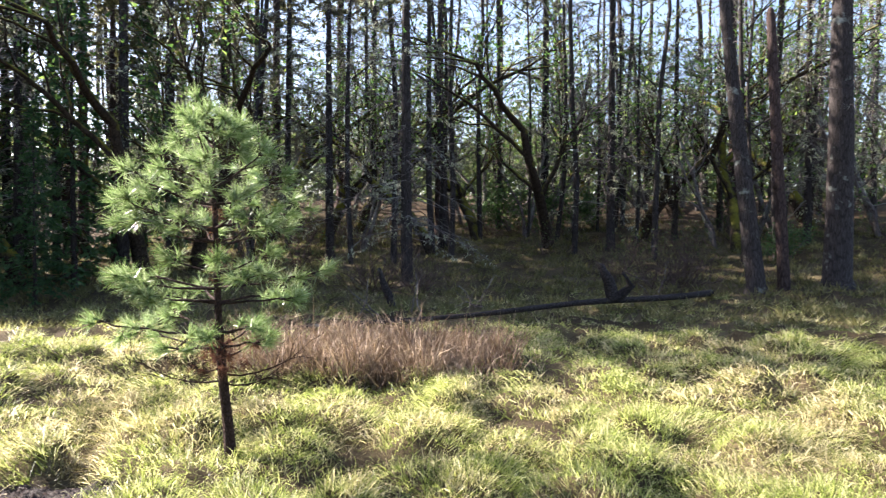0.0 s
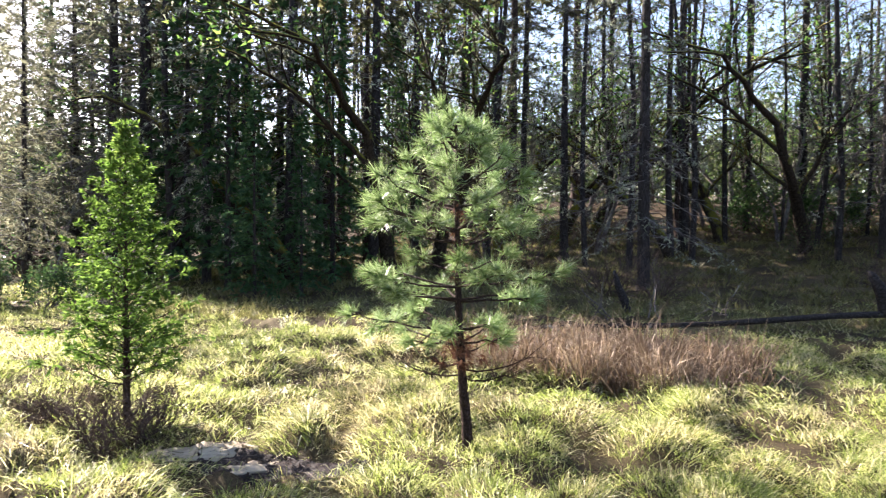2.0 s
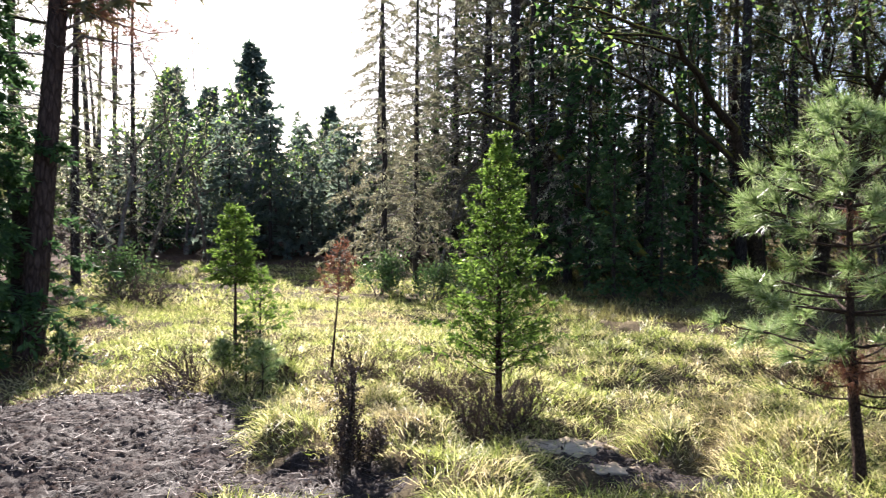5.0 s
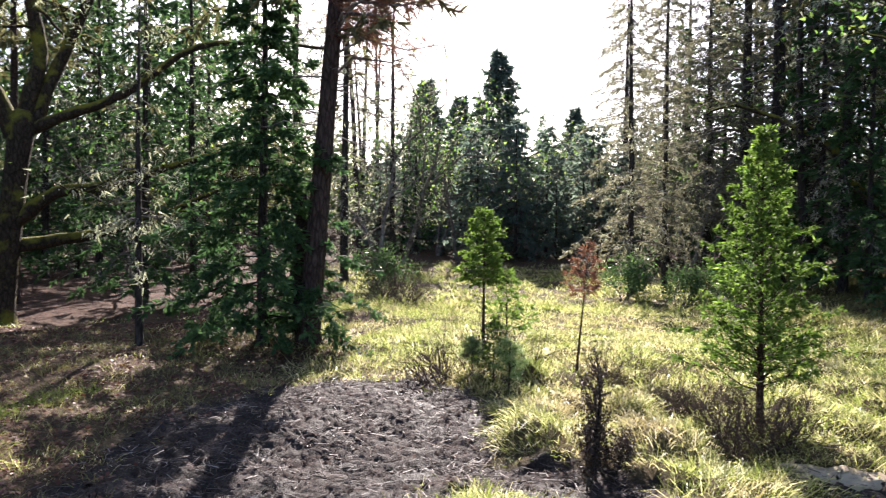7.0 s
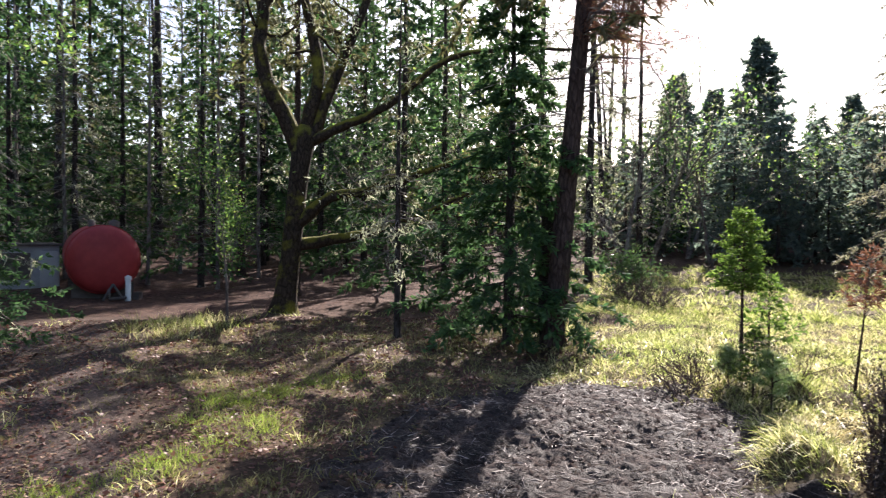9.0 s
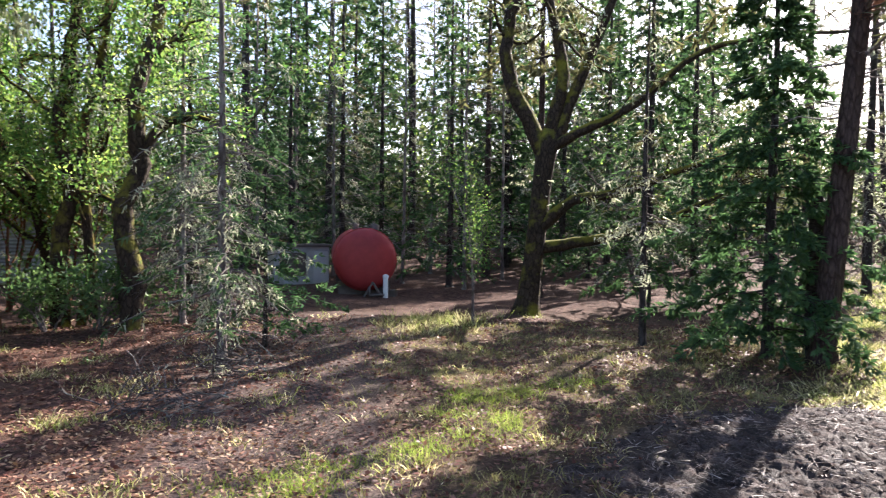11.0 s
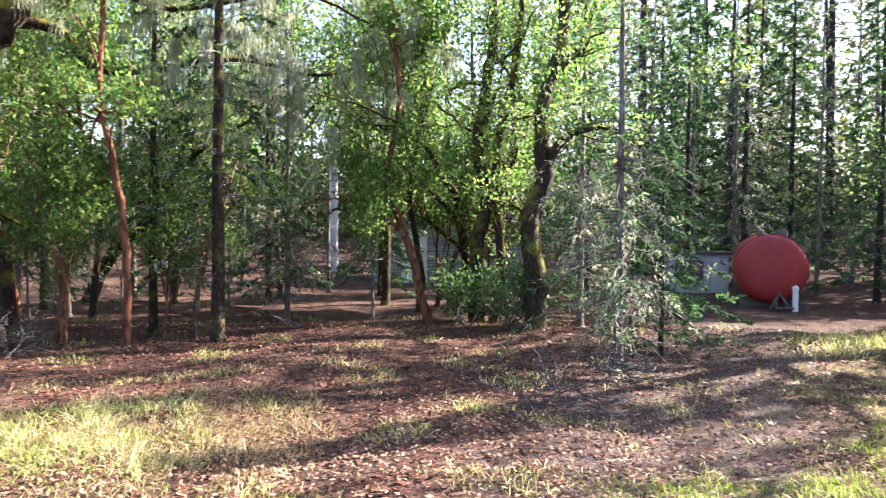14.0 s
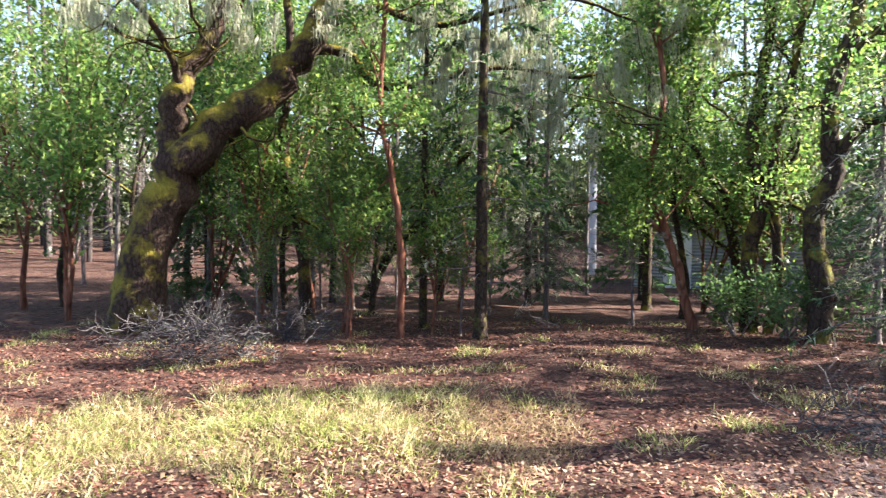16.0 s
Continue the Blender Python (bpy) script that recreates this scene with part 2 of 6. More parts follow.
def bark_material(name, dark, mid, light, stretch=(9, 9, 1.6), moss=0.0, moss_color=(0.16, 0.15, 0.02), bump=0.5, lichen=0.0, size=1.0):
    m, n, l, b = material(name)
    tc = n.new("ShaderNodeTexCoord")
    mp = n.new("ShaderNodeMapping")
    mp.inputs["Scale"].default_value = [s / size for s in stretch]
    l.new(tc.outputs["Object"], mp.inputs[0])
    fine = add_node(n, "ShaderNodeTexNoise", Scale=3.0, Detail=8.0, Roughness=0.7)
    l.new(mp.outputs[0], fine.inputs["Vector"])
    plates = n.new("ShaderNodeTexVoronoi")
    plates.feature = "DISTANCE_TO_EDGE"
    plates.inputs["Scale"].default_value = 1.6
    l.new(mp.outputs[0], plates.inputs["Vector"])
    cr = color_ramp(n, [(0.25, dark), (0.5, mid), (0.8, light)])
    l.new(fine.outputs[0], cr.inputs[0])
    crack = color_ramp(n, [(0.0, (0.25, 0.22, 0.2)), (0.16, (1, 1, 1))])
    l.new(plates.outputs["Distance"], crack.inputs[0])
    col = mixed(n, l, 0.8, cr.outputs[0], crack.outputs[0], "MULTIPLY")
    patch = add_node(n, "ShaderNodeTexNoise", Scale=2.2, Detail=5.0, Roughness=0.65)
    l.new(tc.outputs["Object"], patch.inputs["Vector"])
    if lichen:
        lr = color_ramp(n, [(0.62 - 0.25 * lichen, (0, 0, 0)), (0.72, (1, 1, 1))])
        l.new(patch.outputs[0], lr.inputs[0])
        col = mixed(n, l, lr.outputs[0], col, (0.3, 0.32, 0.27))
    if moss:
        geo = n.new("ShaderNodeNewGeometry")
        sep = n.new("ShaderNodeSeparateXYZ")
        l.new(geo.outputs["Normal"], sep.inputs[0])
        up = n.new("ShaderNodeMath")
        up.operation = "MULTIPLY_ADD"
        l.new(sep.outputs["Z"], up.inputs[0])
        up.inputs[1].default_value = 0.28
        l.new(patch.outputs[0], up.inputs[2])
        mr = color_ramp(n, [(0.66 - 0.3 * moss, (0, 0, 0)), (0.84 - 0.3 * moss, (1, 1, 1))])
        l.new(up.outputs[0], mr.inputs[0])
        mc = mixed(n, l, fine.outputs[0], tuple(c * 0.45 for c in moss_color), tuple(c * 1.5 for c in moss_color))
        col = mixed(n, l, mr.outputs[0], col, mc)
    l.new(col, b.inputs["Base Color"])
    b.inputs["Roughness"].default_value = 0.9
    b.inputs["Specular IOR Level"].default_value = 0.2
    h = n.new("ShaderNodeMath")
    h.operation = "MULTIPLY_ADD"
    l.new(crack.outputs[0], h.inputs[0])
    h.inputs[1].default_value = 0.6
    l.new(fine.outputs[0], h.inputs[2])
    bp = n.new("ShaderNodeBump")
    bp.inputs["Strength"].default_value, bp.inputs["Distance"].default_value = bump, 0.03
    l.new(h.outputs[0], bp.inputs["Height"])
    l.new(bp.outputs[0], b.inputs["Normal"])
    return m


def plain_material(name, a, b2, rough=0.6, scale=6.0, metal=0.0, bump=0.1):
    m, n, l, b = material(name)
    tc = n.new("ShaderNodeTexCoord")
    t1 = add_node(n, "ShaderNodeTexNoise", Scale=scale, Detail=7.0, Roughness=0.65)
    l.new(tc.outputs["Object"], t1.inputs["Vector"])
    t2 = add_node(n, "ShaderNodeTexNoise", Scale=scale * 0.18, Detail=4.0)
    l.new(tc.outputs["Object"], t2.inputs["Vector"])
    f = mixed(n, l, 0.5, t1.outputs[0], t2.outputs[0])
    cr = color_ramp(n, [(0.38, a), (0.62, b2)])
    l.new(f, cr.inputs[0])
    l.new(cr.outputs[0], b.inputs["Base Color"])
    b.inputs["Roughness"].default_value, b.inputs["Metallic"].default_value = rough, metal
    bp = n.new("ShaderNodeBump")
    bp.inputs["Strength"].default_value, bp.inputs["Distance"].default_value = bump, 0.01
    l.new(t1.outputs[0], bp.inputs["Height"])
    l.new(bp.outputs[0], b.inputs["Normal"])
    return m


M_PINE = leaf_material("pine_needles", (0.06, 0.11, 0.03), (0.22, 0.31, 0.12), (0.56, 0.62, 0.42), 0.4, 0.26)
M_CEDAR = leaf_material("cedar_sprays", (0.04, 0.075, 0.015), (0.105, 0.18, 0.035), (0.23, 0.32, 0.08), 0.55, 0.62)
M_FIR = leaf_material("fir_sprays", (0.025, 0.06, 0.033), (0.056, 0.115, 0.046), (0.11, 0.195, 0.078), 0.5, 0.75)
M_CONIFER = leaf_material("conifer_foliage", (0.042, 0.046, 0.022), (0.1, 0.1, 0.046), (0.2, 0.185, 0.1), 0.48, 0.5)
M_BROAD = leaf_material("broad_leaves", (0.024, 0.068, 0.02), (0.1, 0.2, 0.05), (0.38, 0.47, 0.12), 0.62, 0.5)
M_WOODS = leaf_material("far_leaves", (0.03, 0.05, 0.022), (0.075, 0.105, 0.042), (0.17, 0.19, 0.08), 0.42, 0.7)
M_DEADNEEDLE = leaf_material("dead_needles", (0.1, 0.042, 0.028), (0.19, 0.085, 0.055), (0.3, 0.17, 0.12), 0.35, 0.6)
M_LICHEN = leaf_material("hanging_lichen", (0.2, 0.22, 0.15), (0.38, 0.4, 0.29), (0.6, 0.61, 0.47), 0.45, 0.8, 1.1)
M_RUSH = leaf_material("brown_rushes", (0.06, 0.04, 0.028), (0.17, 0.115, 0.078), (0.42, 0.33, 0.23), 0.25, 0.6, 1.0)
M_LITTER = leaf_material("fallen_leaves", (0.035, 0.015, 0.012), (0.14, 0.055, 0.038), (0.36, 0.21, 0.14), 0.15, 0.55)


def grass_material(name, green, straw, share):
    """Blades that go from fresh to withered in patches and blade by blade; green and straw are dark, middle and light tones."""
    m, n, l, b = material(name)
    geo, tc = n.new("ShaderNodeNewGeometry"), n.new("ShaderNodeTexCoord")
    patch = add_node(n, "ShaderNodeTexNoise", Scale=1.7, Detail=4.0, Roughness=0.6)
    l.new(tc.outputs["Object"], patch.inputs["Vector"])
    wide = add_node(n, "ShaderNodeTexNoise", Scale=0.35, Detail=2.0)
    l.new(tc.outputs["Object"], wide.inputs["Vector"])
    tones = []
    for ramp3 in (green, straw):
        cr = color_ramp(n, [(0.05, ramp3[0]), (0.45, ramp3[1]), (0.95, ramp3[2])])
        l.new(geo.outputs["Random Per Island"], cr.inputs[0])
        tones.append(cr.outputs[0])
    both = mixed(n, l, 0.35, patch.outputs[0], wide.outputs[0])
    jit = mixed(n, l, 0.16, both, geo.outputs["Random Per Island"])
    pick = color_ramp(n, [(0.56 - 0.3 * share, (0, 0, 0)), (0.7 - 0.3 * share, (1, 1, 1))])
    l.new(jit, pick.inputs[0])
    col = mixed(n, l, pick.outputs[0], tones[0], tones[1])
    l.new(col, b.inputs["Base Color"])
    b.inputs["Roughness"].default_value = 0.4
    b.inputs["Specular IOR Level"].default_value = 0.4
    tr = n.new("ShaderNodeBsdfTranslucent")
    l.new(mixed(n, l, 1.0, col, (1.2, 1.22, 1.05), "MULTIPLY"), tr.inputs["Color"])
    mx = n.new("ShaderNodeMixShader")
    mx.inputs[0].default_value = 0.58
    l.new(b.outputs[0], mx.inputs[1])
    l.new(tr.outputs[0], mx.inputs[2])
    l.new(mx.outputs[0], n["Material Output"].inputs[0])
    return m


M_GRASS = grass_material("grass_blades", ((0.06, 0.08, 0.018), (0.28, 0.35, 0.075), (0.64, 0.68, 0.28)), ((0.15, 0.115, 0.055), (0.42, 0.35, 0.18), (0.76, 0.68, 0.45)), 0.32)
M_BROWNTWIG = bark_material("brown_twigs", (0.05, 0.035, 0.03), (0.12, 0.085, 0.07), (0.22, 0.17, 0.14), bump=0.2)
M_TWIG = bark_material("grey_twigs", (0.07, 0.058, 0.053), (0.16, 0.135, 0.125), (0.3, 0.265, 0.245), lichen=0.5, bump=0.2)
M_BARK = bark_material("fir_bark", (0.018, 0.014, 0.013), (0.05, 0.042, 0.038), (0.12, 0.1, 0.092), (12, 12, 2), lichen=0.08)
M_PONDEROSA = bark_material("ponderosa_bark", (0.024, 0.016, 0.014), (0.07, 0.047, 0.04), (0.15, 0.105, 0.09), (9, 9, 2.2), bump=0.8)
M_REDBARK = bark_material("red_bark", (0.05, 0.02, 0.015), (0.12, 0.045, 0.03), (0.2, 0.08, 0.055), (9, 9, 2.2), bump=0.8)
M_MOSSY = bark_material("mossy_oak_bark", (0.014, 0.01, 0.008), (0.045, 0.032, 0.022), (0.1, 0.075, 0.05), (8, 8, 3), moss=0.45)
M_MOSSIER = bark_material("thick_moss_bark", (0.014, 0.009, 0.007), (0.045, 0.029, 0.02), (0.11, 0.075, 0.05), (8, 8, 3), moss=0.5, moss_color=(0.19, 0.16, 0.02))
M_DROOP = leaf_material("drooping_fir_twigs", (0.075, 0.075, 0.052), (0.16, 0.155, 0.11), (0.29, 0.275, 0.205), 0.5, 0.6)
M_MADRONE = bark_material("madrone_bark", (0.09, 0.035, 0.02), (0.19, 0.075, 0.042), (0.3, 0.16, 0.1), (4, 4, 1), bump=0.15, lichen=0.12)
M_YOUNGBARK = bark_material("young_bark", (0.025, 0.016, 0.013), (0.075, 0.046, 0.036), (0.17, 0.115, 0.09), (34, 34, 13), bump=1.0)
M_LOG = bark_material("burnt_log", (0.012, 0.01, 0.009), (0.04, 0.033, 0.03), (0.12, 0.1, 0.09), (8, 8, 8), lichen=0.15)


def ground_material():
    m, n, l, b = material("ground")
    tc = n.new("ShaderNodeTexCoord")
    def tex(scale, detail=6.0, rough=0.6):
        t = add_node(n, "ShaderNodeTexNoise", Scale=scale, Detail=detail, Roughness=rough)
        l.new(tc.outputs["Object"], t.inputs["Vector"])
        return t
    def attr(name):
        a = n.new("ShaderNodeAttribute")
        a.attribute_name = name
        return a.outputs["Fac"]
    big, mid, fine = tex(0.5), tex(4.0), tex(38.0, 8.0, 0.7)
    soil = color_ramp(n, [(0.4, (0.026, 0.014, 0.01)), (0.5, (0.066, 0.036, 0.025)), (0.62, (0.13, 0.08, 0.055))])
    l.new(mixed(n, l, 0.5, fine.outputs[0], mid.outputs[0]), soil.inputs[0])
    turf = color_ramp(n, [(0.38, (0.022, 0.016, 0.009)), (0.5, (0.065, 0.048, 0.024)), (0.62, (0.16, 0.13, 0.065))])
    l.new(mixed(n, l, 0.5, fine.outputs[0], big.outputs[0]), turf.inputs[0])
    wet = color_ramp(n, [(0.4, (0.009, 0.007, 0.006)), (0.52, (0.025, 0.019, 0.017)), (0.66, (0.085, 0.065, 0.058))])
    l.new(mixed(n, l, 0.35, fine.outputs[0], mid.outputs[0]), wet.inputs[0])
    grit = color_ramp(n, [(0.4, (0.034, 0.025, 0.023)), (0.5, (0.08, 0.06, 0.054)), (0.62, (0.18, 0.14, 0.125))])
    l.new(fine.outputs[0], grit.inputs[0])
    litter = color_ramp(n, [(0.36, (0.02, 0.01, 0.008)), (0.5, (0.062, 0.03, 0.022)), (0.66, (0.15, 0.09, 0.065))])
    vor = n.new("ShaderNodeTexVoronoi")
    vor.inputs["Scale"].default_value = 16.0
    l.new(tc.outputs["Object"], vor.inputs["Vector"])
    l.new(mixed(n, l, 0.45, fine.outputs[0], vor.outputs["Color"]), litter.inputs[0])
    patch = color_ramp(n, [(0.42, (0, 0, 0)), (0.6, (1, 1, 1))])
    l.new(mid.outputs[0], patch.inputs[0])
    base = mixed(n, l, patch.outputs[0], litter.outputs[0], soil.outputs[0])
    base = mixed(n, l, attr("grassy"), base, turf.outputs[0])
    base = mixed(n, l, attr("track"), base, grit.outputs[0])
    base = mixed(n, l, attr("mud"), base, wet.outputs[0])
    l.new(base, b.inputs["Base Color"])
    mr = n.new("ShaderNodeMapRange")
    mr.inputs["To Min"].default_value, mr.inputs["To Max"].default_value = 0.95, 0.8
    l.new(attr("mud"), mr.inputs["Value"])
    l.new(mr.outputs[0], b.inputs["Roughness"])
    b.inputs["Specular IOR Level"].default_value = 0.15
    bp = n.new("ShaderNodeBump")
    bp.inputs["Strength"].default_value, bp.inputs["Distance"].default_value = 0.8, 0.05
    l.new(mixed(n, l, 0.6, mid.outputs[0], fine.outputs[0]), bp.inputs["Height"])
    l.new(bp.outputs[0], b.inputs["Normal"])
    return m


def build_ground():
    rings = [0.05, 0.6]
    while rings[-1] < 45:
        rings.append(rings[-1] * 1.019 + 0.02)
    while rings[-1] < 3200:
        rings.append(rings[-1] * 1.22)
    r = np.array(rings)
    a = np.radians(np.concatenate([np.arange(-40, 196, 0.75), np.arange(196, 320, 4.0)]))
    x, y = -np.outer(r, np.sin(a)), np.outer(r, np.cos(a))
    z = ground_z(x, y)
    n, s = x.shape
    g = Geo()
    i, j = np.meshgrid(np.arange(n - 1) * s, np.arange(s), indexing="ij")
    k = (j + 1) % s
    q = np.stack([i + j, i + s + j, i + s + k, i + k], axis=-1).reshape(-1, 4)[:, ::-1]
    g.add(np.stack([x, y, z], axis=-1).reshape(-1, 3), q)
    g.add([[0, 0, 0.0]], None, [[m - n * s, (m + 1) % s - n * s, 0] for m in range(s)])
    x, y = np.append(x.ravel(), 0.0), np.append(y.ravel(), 0.0)
    me = g.mesh("ground", ground_material())
    for name, f in (("grassy", meadow), ("mud", mud), ("track", track)):
        at = me.attributes.new(name, "FLOAT", "POINT")
        at.data.foreach_set("value", f(x, y).ravel().astype(np.float32))
    return tagged(new("ground", me), "uneven meadow turf, dark mud and brown leaf litter under trees", "ground", kind="structure")


build_ground()


# ---- plants: how they grow ----
def unit(v):
    return v / (np.linalg.norm(v) + 1e-9)


def spray(leaf, wood, pts, side, twigs, per, length, width, flat=0.6, hang=0.15, start=0.2, twig_r=0.006, far=False):
    """Side twigs on both sides of a branch, with small leaves along each."""
    pts = np.asarray(pts)
    n = len(pts) - 1
    s = np.random.uniform(start, 1.0, twigs)
    f = s * n
    i = np.minimum(f.astype(int), n - 1)
    p = pts[i] + (pts[i + 1] - pts[i]) * (f - i)[:, None]
    d = pts[i + 1] - pts[i]
    d /= np.linalg.norm(d, axis=1)[:, None] + 1e-9
    right = np.cross(d, np.array([0, 0, 1.0]))
    right /= np.linalg.norm(right, axis=1)[:, None] + 1e-9
    sign = np.random.choice([-1, 1], twigs)[:, None]
    td = d * 0.75 + right * sign * np.random.uniform(0.4, 1.1, twigs)[:, None] + np.random.normal(0, 0.22, (twigs, 3))
    td[:, 2] -= hang
    td /= np.linalg.norm(td, axis=1)[:, None]
    tl = side * np.random.uniform(0.45, 1.0, twigs) * (1.15 - 0.75 * s)
    (wood.chips if far else wood.leaves)(p, td, tl, twig_r, 0.3, 0.2)
    if per and leaf is not None:
        u = np.random.uniform(0.1, 1.05, (twigs, per))
        q = p[:, None, :] + td[:, None, :] * (tl[:, None] * u)[:, :, None]
        ld = td[:, None, :] + np.random.normal(0, 0.55, (twigs, per, 3))
        ld[:, :, 2] -= hang * 0.8
        q, ld = q.reshape(-1, 3), ld.reshape(-1, 3)
        k = np.random.uniform(0.6, 1.25, len(q))
        (leaf.chips if far else leaf.leaves)(q, ld, length * k, width * k, 0.45, flat)
    return p, td, tl


def strands(geo, p, length, width):
    """Lichen that hangs in tapering tufts."""
    n = len(p)
    d = np.random.normal(0, 0.6, (n, 3))
    d[:, 2] -= 0.8
    geo.chips(p, d, length * np.random.uniform(0.15, 1.0, n) ** 1.4 * 1.15, width * np.random.uniform(0.8, 1.8, n), 0.3, 0.0)


def conifer(name, label, category, height, r, low, reach, branches, leaf_mat, bark_mat, leaf=(0.14, 0.035), twigs=12, per=7, rise=0.2, droop=0.35,
            dead=0, dead_low=1.0, dead_reach=1.2, lichen=0, lean=(0, 0), taper=0.8, thick=0.02, side=0.3, group="", flat=0.6, bend=0.1, near=False):
    tree = thing(name, (0, 0, 0), label, category, group)
    wood, limb, crown, hair = Geo(), Geo(), Geo(), Geo()
    zs = np.linspace(0, height, 11)
    wob = np.cumsum(np.random.normal(0, bend * height / 90, (11, 2)), axis=0)
    wob -= wob[0]
    axis = np.stack([wob[:, 0] + lean[0] * zs, wob[:, 1] + lean[1] * zs, zs], axis=1)
    rr = r * (1 - 0.93 * zs / height)
    rr[0] *= 1.35
    axis = np.vstack([axis[0] - [0, 0, 0.25], axis[0], axis[0] + (axis[1] - axis[0]) * 0.12, axis[1:]])
    rr = np.concatenate([[rr[0] * 1.1, rr[0], r * 0.99], rr[1:]])
    wood.tube(axis, rr, 10 if r > 0.08 else 7, 0.04)
    at = lambda z: np.array([np.interp(z, axis[:, 2], axis[:, c]) for c in range(3)])
    ang = np.random.uniform(0, 6.28)
    for b in range(branches + dead):
        green = b < branches
        if near:
            limb, crown = Geo(), Geo()
        ang += 2.4 + np.random.uniform(-0.4, 0.4)
        if green:
            u = (b + np.random.uniform(0, 1)) / branches
            z = low + (height - low) * u ** 1.1 * 0.985
            ln = reach * max(0.06, (1 - (z - low) / (height - low))) ** taper * np.random.uniform(0.58, 1.14)
        else:
            z = np.random.uniform(dead_low, max(low, dead_low + 1) + 0.25 * (height - low))
            ln = dead_reach * np.random.uniform(0.25, 1.0)
        p0 = at(z)
        h = np.array([math.cos(ang), math.sin(ang), 0])
        s = np.linspace(0, 1, 5)[:, None]
        up = rise + np.random.uniform(-0.15, 0.15) + (0.5 * rise * (z - low) / max(height - low, 1) if green else -0.1)
        pts = p0 + h * s * ln + np.array([0, 0, 1.0]) * (up * s - droop * s ** 2) * ln
        pts[1:] += np.random.normal(0, 0.04 * ln, (4, 3))
        br = max(0.004, thick * (0.35 + 0.65 * ln / max(reach, 0.1)))
        limb.tube(pts, np.linspace(br, br * 0.25, 5), 3 if group else 4, cap=False)
        if green:
            k = max(3, int(twigs * (0.35 + 0.65 * ln / reach)))
            p, td, tl = spray(crown, limb, pts, side * (0.5 + 0.5 * ln / reach), k, per, *leaf, flat=flat, far=bool(group) or height > 8.5)
        else:
            p, td, tl = spray(None, limb, pts, ln * 0.45, 16 if ln > 0.6 else 8, 0, 0, 0, start=0.3, twig_r=0.011 if group else 0.006, far=bool(group))
        if lichen and np.random.rand() < lichen:
            q = np.repeat(p + td * (tl * 0.5)[:, None], 3, axis=0)
            strands(hair, q + np.random.normal(0, 0.04, q.shape), 0.15, 0.014 if near or not group else 0.03)
        if near:
            one = part("branch" if green else "dead_branch", limb, bark_mat if green else M_TWIG, tree, "" if green else "bare dead branch")
            if green:
                part("foliage", crown, leaf_mat, one)
    part("trunk", wood, bark_mat, tree)
    if not near:
        tagged(part("branchwork", limb, M_TWIG if dead else bark_mat, tree), kind="stuff")
        part("crown", crown, leaf_mat, tree)
    if hair.n:
        tagged(part("lichen", hair, M_LICHEN, tree, "pale hanging lichen"), kind="stuff")
    return tree


def grow(wood, p, d, r, length, depth, tips, wobble=0.25, lift=0.15, splits=(2, 4), sides=6, shrink=0.62, rest=None):
    """A crooked limb that forks until it is a twig; tips gathers the ends and the middles."""
    n = 5 if depth > 0 else 4
    pts, dirs = [np.array(p, dtype=float)], []
    d = unit(np.array(d, dtype=float))
    for _ in range(n):
        d = unit(d + np.random.normal(0, wobble, 3) + np.array([0, 0, lift * 0.3]))
        pts.append(pts[-1] + d * length / n)
        dirs.append(d)
    if depth == 0:
        wood.tube(pts[::2], np.linspace(r, r * 0.4, 3), 3, cap=False)
    else:
        wood.tube(pts, np.linspace(r, r * 0.5, n + 1), max(3, sides), 0.06 if sides > 5 else 0, cap=False)
    if depth <= 1:
        for k in range(1, n + 1):
            tips.append((pts[k], dirs[k - 1]))
    if depth == 0:
        return
    for _ in range(np.random.randint(splits[0], splits[1] + 1)):
        k = np.random.randint(2, n + 1)
        side = np.random.normal(0, 1, 3)
        side = unit(side - side.dot(dirs[k - 1]) * dirs[k - 1])
        grow(rest or wood, pts[k], dirs[k - 1] * 0.8 + side * np.random.uniform(0.5, 1.0) + np.array([0, 0, lift]), r * np.random.uniform(0.32, 0.5), length * shrink * np.random.uniform(0.7, 1.2),
             depth - 1, tips, wobble, lift, splits, max(3, sides - 2), shrink)


def clad(tips, leaf_geo, per, length, width, scatter, flat=0.4, share=1.0, far=False):
    if not tips or leaf_geo is None:
        return
    p = np.array([t[0] for t in tips])
    d = np.array([t[1] for t in tips])
    keep = np.random.rand(len(p)) < share
    p, d = np.repeat(p[keep], per, axis=0), np.repeat(d[keep], per, axis=0)
    p = p + np.random.normal(0, scatter, p.shape)
    k = np.random.uniform(0.6, 1.3, len(p))
    (leaf_geo.chips if far else leaf_geo.leaves)(p, d * 0.5 + np.random.normal(0, 0.7, p.shape), length * k, width * k, 0.5, flat)


def hang_lichen(tips, hair, per, length, width, share=0.5):
    if not tips:
        return
    p = np.array([t[0] for t in tips])
    p = np.repeat(p[np.random.rand(len(p)) < share], per, axis=0)
    p = p + np.random.normal(0, 0.07, p.shape)
    p[:, 2] -= np.random.uniform(0, length * 1.3, len(p)) * np.random.rand(len(p))
    strands(hair, p, length * 0.6, width)


